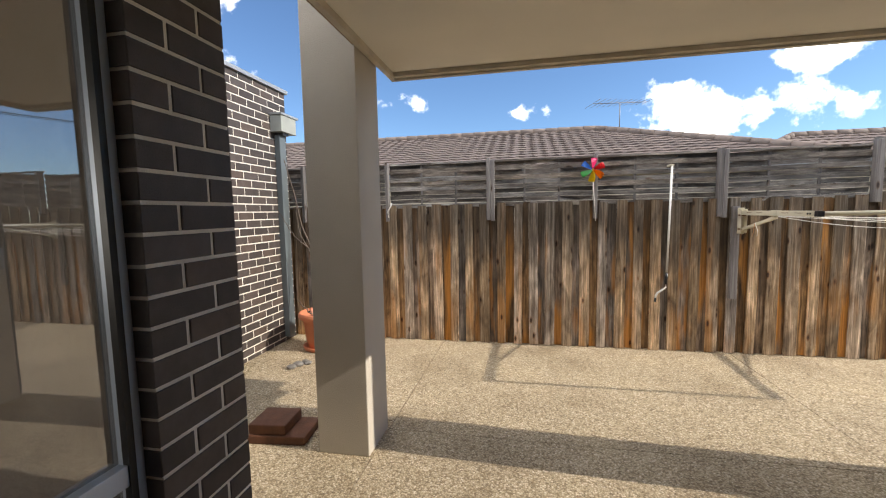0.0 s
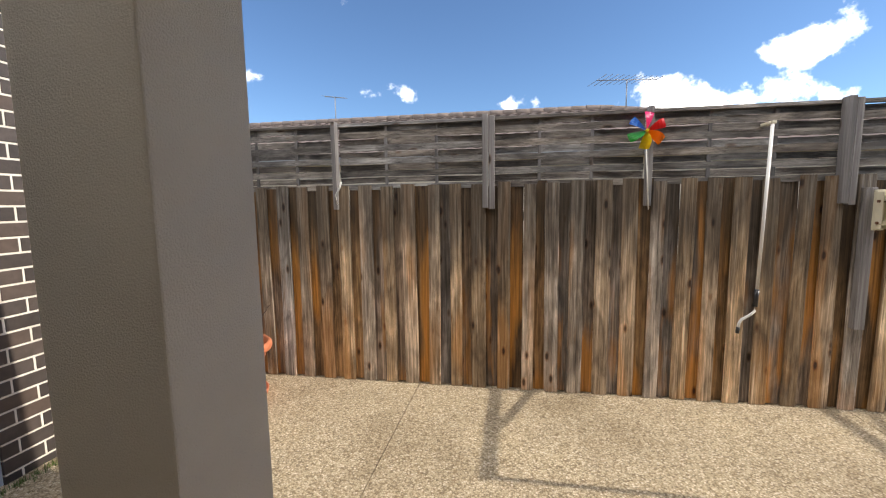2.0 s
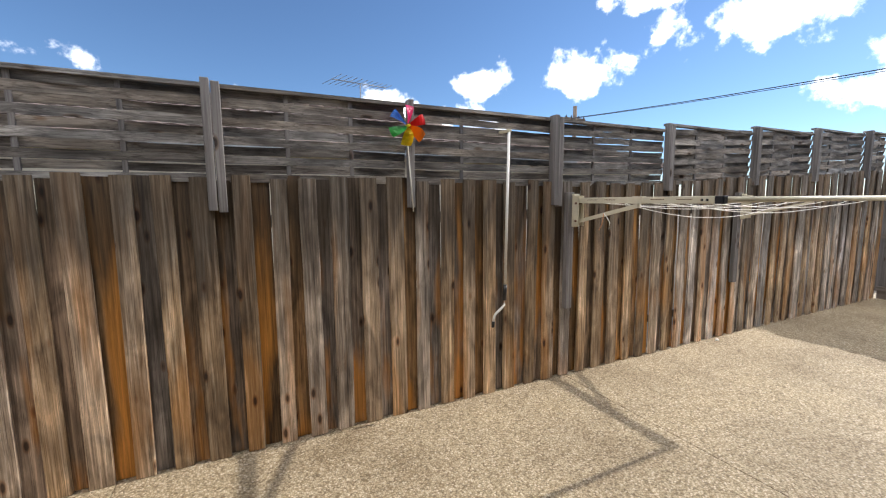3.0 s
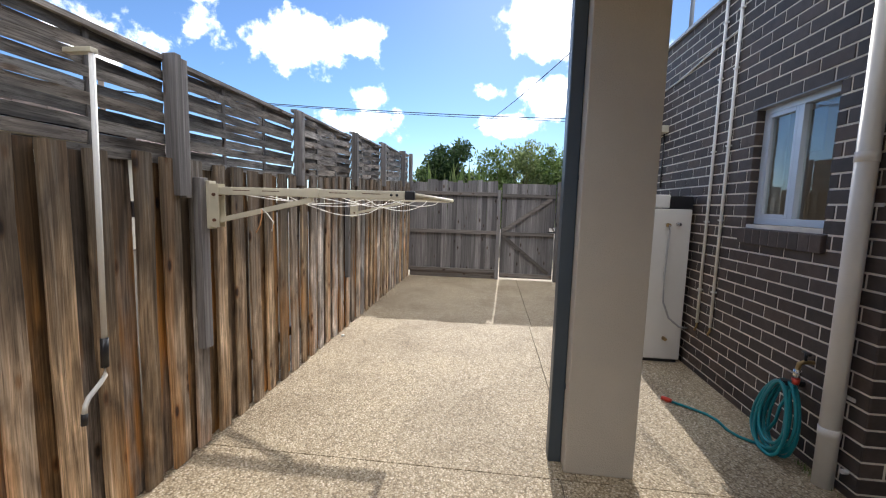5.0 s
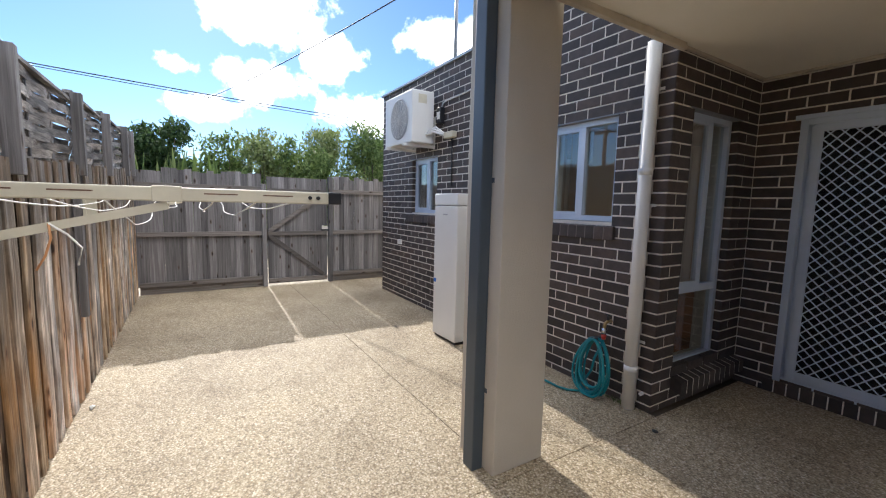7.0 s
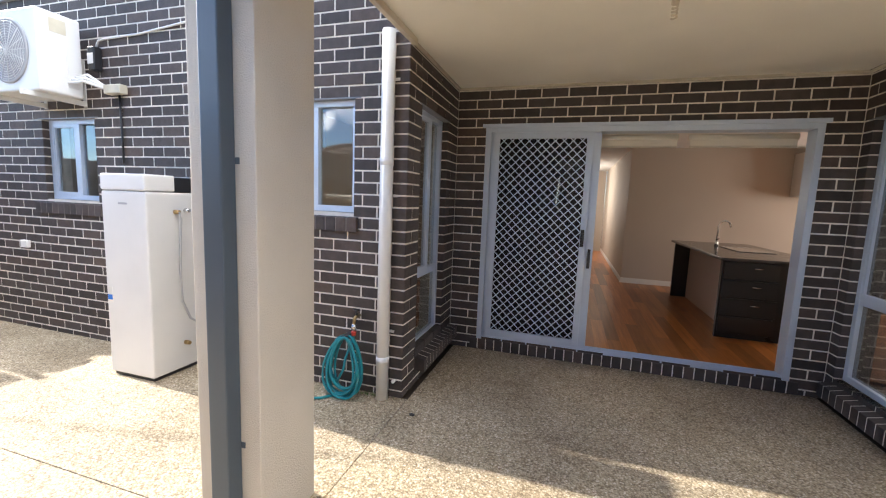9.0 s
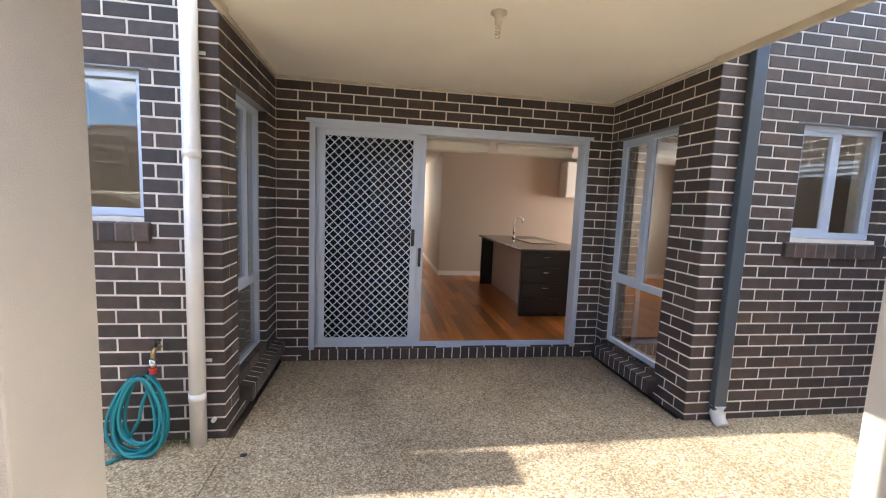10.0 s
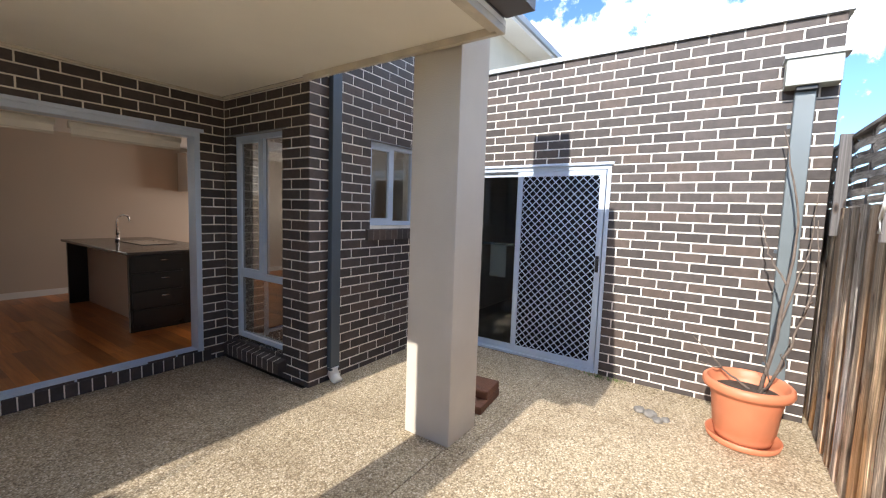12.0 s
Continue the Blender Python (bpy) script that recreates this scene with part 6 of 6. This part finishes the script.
def antenna(at, turn, h, span, n, label, el=0.5, tilt=0):
    e = thing("tv_antenna", at, label, "antenna", turn=turn)
    bm = bmesh.new()
    tube(bm, [(0, 0, 0), (0, 0, h)], 0.018, 8)
    part("mast", bm, ALUDARK, e)
    bm = bmesh.new()
    tube(bm, [(-span / 2, 0, h - tilt), (span / 2, 0, h + tilt)], 0.014, 6)
    part("boom", bm, ALUDARK, e)
    for k in range(n):
        f = k / (n - 1) - 0.5
        bm = bmesh.new()
        w = el * (1.25 - 0.6 * (f + 0.5))
        tube(bm, [(f * span, -w, h + 2 * tilt * f), (f * span, w, h + 2 * tilt * f)], 0.008, 5)
        part("element", bm, ALUDARK, e)
    return e


antenna((3.95, 15.6, 4.1), 15, 1.05, 1.9, 11, "grey television antenna on the tiled roof", 0.5, 0.03)
antenna((-5.6, 15.9, 4.1), -28, 1.15, 1.1, 9, "small television antenna on the tiled roof", 0.12, -0.12)
pp = thing("power_pole", (20.9, 24.3, 0), "timber power pole with crossarm", "power pole")
bm = bmesh.new()
tube(bm, [(0, 0, 0), (0, 0, 7.75)], [0.17, 0.13], 12)
part("pole", bm, POLEWOOD, pp)
boxpart("crossarm", (-0.9, -0.06, 6.85), (0.9, 0.06, 6.98), POLEWOOD, pp)
for x in (-0.75, -0.3, 0.35, 0.8):
    bm = bmesh.new()
    lathe(bm, [(0.05, 0), (0.06, 0.06), (0.035, 0.08), (0.05, 0.14), (0.0, 0.16)], (x, 0, 6.98), 10)
    part("insulator", bm, BLACK, pp)


def wire(pts, r, label):
    e = thing("overhead_wire", pts[0], label, "wire", "overhead wires")
    o = Vector(pts[0])
    out = []
    a, b, sag = Vector(pts[0]), Vector(pts[1]), pts[2]
    for i in range(25):
        f = i / 24
        out.append(a.lerp(b, f) - Vector((0, 0, sag * 4 * f * (1 - f))) - o)
    bm = bmesh.new()
    tube(bm, out, r, 5)
    part("cable", bm, WIRE, e)


wire([(20.9, 24.3, 7.0), (25, -30, 6.9), 1.0], 0.022, "black overhead wire beyond the trees")
wire([(20.5, 24.3, 6.9), (24.6, -30, 6.55), 1.0], 0.015, "black overhead wire beyond the trees")
wire([(25, 4.66, 5.85), (6.4, 1.2, 4.8), 0.25], 0.012, "thin service wire running to the house")
copy_thing(pp, pose(60, -22, 0))
wire([(24.85, -3.0, 5.9), (60, -22, 7.7), 0.3], 0.012, "thin service wire beyond the trees")
mast = thing("roof_mast", (6.4, 1.2, 3.1), "grey steel mast on the house roof", "mast")
bm = bmesh.new()
tube(bm, [(0, 0, 0), (0, 0, 1.75)], 0.025, 10)
part("mast", bm, ALUDARK, mast)

# upper storey behind the garage
up = thing("upper_storey", (-7.4, -3.2, 2.95), "cream rendered upper storey with grey eave and gutter", "house")
boxpart("wall", (0, 0, 0), (2.6, 4.0, 1.95), LATEWALL, up)
boxpart("eave", (-0.45, -0.45, 1.95), (3.05, 4.45, 2.02), SOFFIT, up)
boxpart("gutter", (-0.5, -0.5, 2.02), (3.1, 4.5, 2.15), CAPPING, up, 0.01)
bm = bmesh.new()
lo = [bm.verts.new(p) for p in ((-0.45, -0.45, 2.15), (3.05, -0.45, 2.15), (3.05, 4.45, 2.15), (-0.45, 4.45, 2.15))]
hi = [bm.verts.new(p) for p in ((1.0, 1.2, 2.9), (1.6, 1.2, 2.9), (1.6, 2.8, 2.9), (1.0, 2.8, 2.9))]
for j in range(4):
    bm.faces.new((lo[j], lo[(j + 1) % 4], hi[(j + 1) % 4], hi[j]))
bm.faces.new(hi)
part("roof", bm, TILE, up)
bm = bmesh.new()
box(bm, (2.601, 2.6, 0.75), (2.64, 3.5, 1.75), 0.004)
wn1 = part("window", bm, ALUDARK, up)
boxpart("pane", (2.641, 2.65, 0.8), (2.645, 3.45, 1.7), GLASSDARK, wn1)
boxpart("downpipe", (2.602, 3.88, 0.0), (2.67, 3.96, 1.94), STEELBLUE, up, 0.004)


# trees and shrubs
def tree(name, at, trunk_h, crown, r, n, mat, label, size=0.09, seed=0, cat="tree", clumps=26, upright=0.0):
    rnd = random.Random(seed)
    e = thing(name, at, label, cat)
    bm = bmesh.new()
    tube(bm, [(0, 0, 0), (rnd.uniform(-0.1, 0.1), 0, trunk_h * 0.6), (rnd.uniform(-0.2, 0.2), rnd.uniform(-0.2, 0.2), trunk_h + crown * 0.5)], [0.05 * r + 0.04, 0.04 * r + 0.03, 0.02], 8)
    hubs = []
    for k in range(clumps):
        a, f = rnd.uniform(0, 6.283), rnd.random() ** 0.5
        zc = trunk_h + crown * rnd.uniform(0.05, 0.98)
        rel = (zc - trunk_h) / crown
        rad = r * f * (1 - 0.55 * rel ** 2) * rnd.uniform(0.75, 1.15)
        hubs.append(Vector((rad * math.cos(a), rad * math.sin(a), zc)))
        if k % 2 == 0:
            tube(bm, [(0, 0, trunk_h * 0.5), Vector((0, 0, trunk_h * 0.7)).lerp(hubs[-1], 0.5), hubs[-1]], [0.03, 0.02, 0.008], 5)
    part("trunk", bm, BARK, e)
    verts, faces = [], []
    for k in range(n):
        h = hubs[rnd.randrange(len(hubs))]
        s = r * rnd.uniform(0.26, 0.5)
        d = Vector((rnd.gauss(0, 1), rnd.gauss(0, 1), rnd.gauss(0, 1) * (0.8 + upright)))
        d = d.normalized() * s * rnd.random() ** 0.33
        p = h + d
        ax = Vector((rnd.gauss(0, 1), rnd.gauss(0, 1), rnd.gauss(0, 1) + 1.5 * upright)).normalized()
        sd = ax.cross(Vector((rnd.gauss(0, 1), rnd.gauss(0, 1), rnd.gauss(0, 1)))).normalized()
        L = size * rnd.uniform(0.6, 1.3)
        i = len(verts)
        verts += [p - ax * L, p + sd * L * 0.35, p + ax * L, p - sd * L * 0.35]
        faces.append((i, i + 1, i + 2, i + 3))
    me = bpy.data.meshes.new("crown")
    me.from_pydata(verts, [], faces)
    me.materials.append(mat)
    o = new("crown", me)
    o.parent = e
    o["kind"] = "stuff"
    return e


tree("shrub", (17.0, 5.1, 0), 1.2, 2.6, 1.1, 9000, LEAF_B, "dark green rounded shrub beyond the gate", seed=1, clumps=20)
for k, (x, y, th, cr, r, m) in enumerate(((16.5, 3.4, 0.8, 2.4, 1.2, LEAF_A), (17.2, 2.2, 0.8, 2.9, 1.2, LEAF_C), (16.6, 1.0, 0.7, 2.7, 1.3, LEAF_A), (17.5, -0.3, 0.8, 3.2, 1.4, LEAF_C),
                                       (17.0, -1.8, 0.8, 3.4, 1.6, LEAF_A), (18.5, -3.4, 1.0, 3.3, 1.5, LEAF_C), (17.5, -5.2, 1.0, 3.3, 1.6, LEAF_A), (19.5, 6.4, 0.8, 2.3, 1.2, LEAF_A), (18.0, -7.5, 1.0, 3.4, 1.7, LEAF_B))):
    tree("shrub", (x, y, 0), th, cr, r, 7000, m, ("tall yellow-green shrub" if m is LEAF_C else "bushy green shrub") + " beyond the gate", seed=20 + k, upright=0.6, clumps=24)
tree("gum_tree", (26, -9.5, 0), 2.5, 4.0, 2.3, 9000, LEAF_B, "dark spreading tree far beyond the fence", seed=7, size=0.14, clumps=18)
tree("gum_tree", (24, -5.5, 0), 2.0, 3.0, 1.8, 7000, LEAF_B, "dark spreading tree far beyond the fence", seed=8, size=0.13, clumps=16)
for k in range(5):
    e = thing("banana_clump", (14.6 + 0.3 * (k % 2), 3.9 + 0.42 * k, 0), "clump of upright broad green leaves beyond the fence", "shrub", "broad leaves beyond the fence")
    rnd2 = random.Random(90 + k)
    for q in range(7):
        bm = bmesh.new()
        a, ln = rnd2.uniform(0, 6.28), rnd2.uniform(2.1, 2.95)
        out = rnd2.uniform(0.12, 0.4)
        prev = None
        for i in range(9):
            f = i / 8
            c = Vector((math.cos(a) * out * f * f, math.sin(a) * out * f * f, ln * f - 0.03))
            w = 0.09 * math.sin(math.pi * min(1, 0.08 + f * 0.92)) + 0.004
            sd = Vector((-math.sin(a), math.cos(a), 0)) * w
            ring = [bm.verts.new(c - sd), bm.verts.new(c + Vector((math.cos(a), math.sin(a), 0)) * 0.02), bm.verts.new(c + sd)]
            if prev:
                for j in range(2):
                    bm.faces.new((prev[j], prev[j + 1], ring[j + 1], ring[j]))
            prev = ring
        part("leaf", bm, LEAF_C if q % 3 == 0 else LEAF_A, e)
house3 = thing("far_garage", (28, -30, 0), "far grey garage roof beyond the street", "house")
boxpart("wall", (0, 12, 0), (6, 24, 2.4), LATEWALL, house3)
boxpart("roof", (-0.4, 11.6, 2.4), (6.4, 24.4, 2.7), CAPPING, house3)

for args in WALLS:
    lay_bricks(*args)
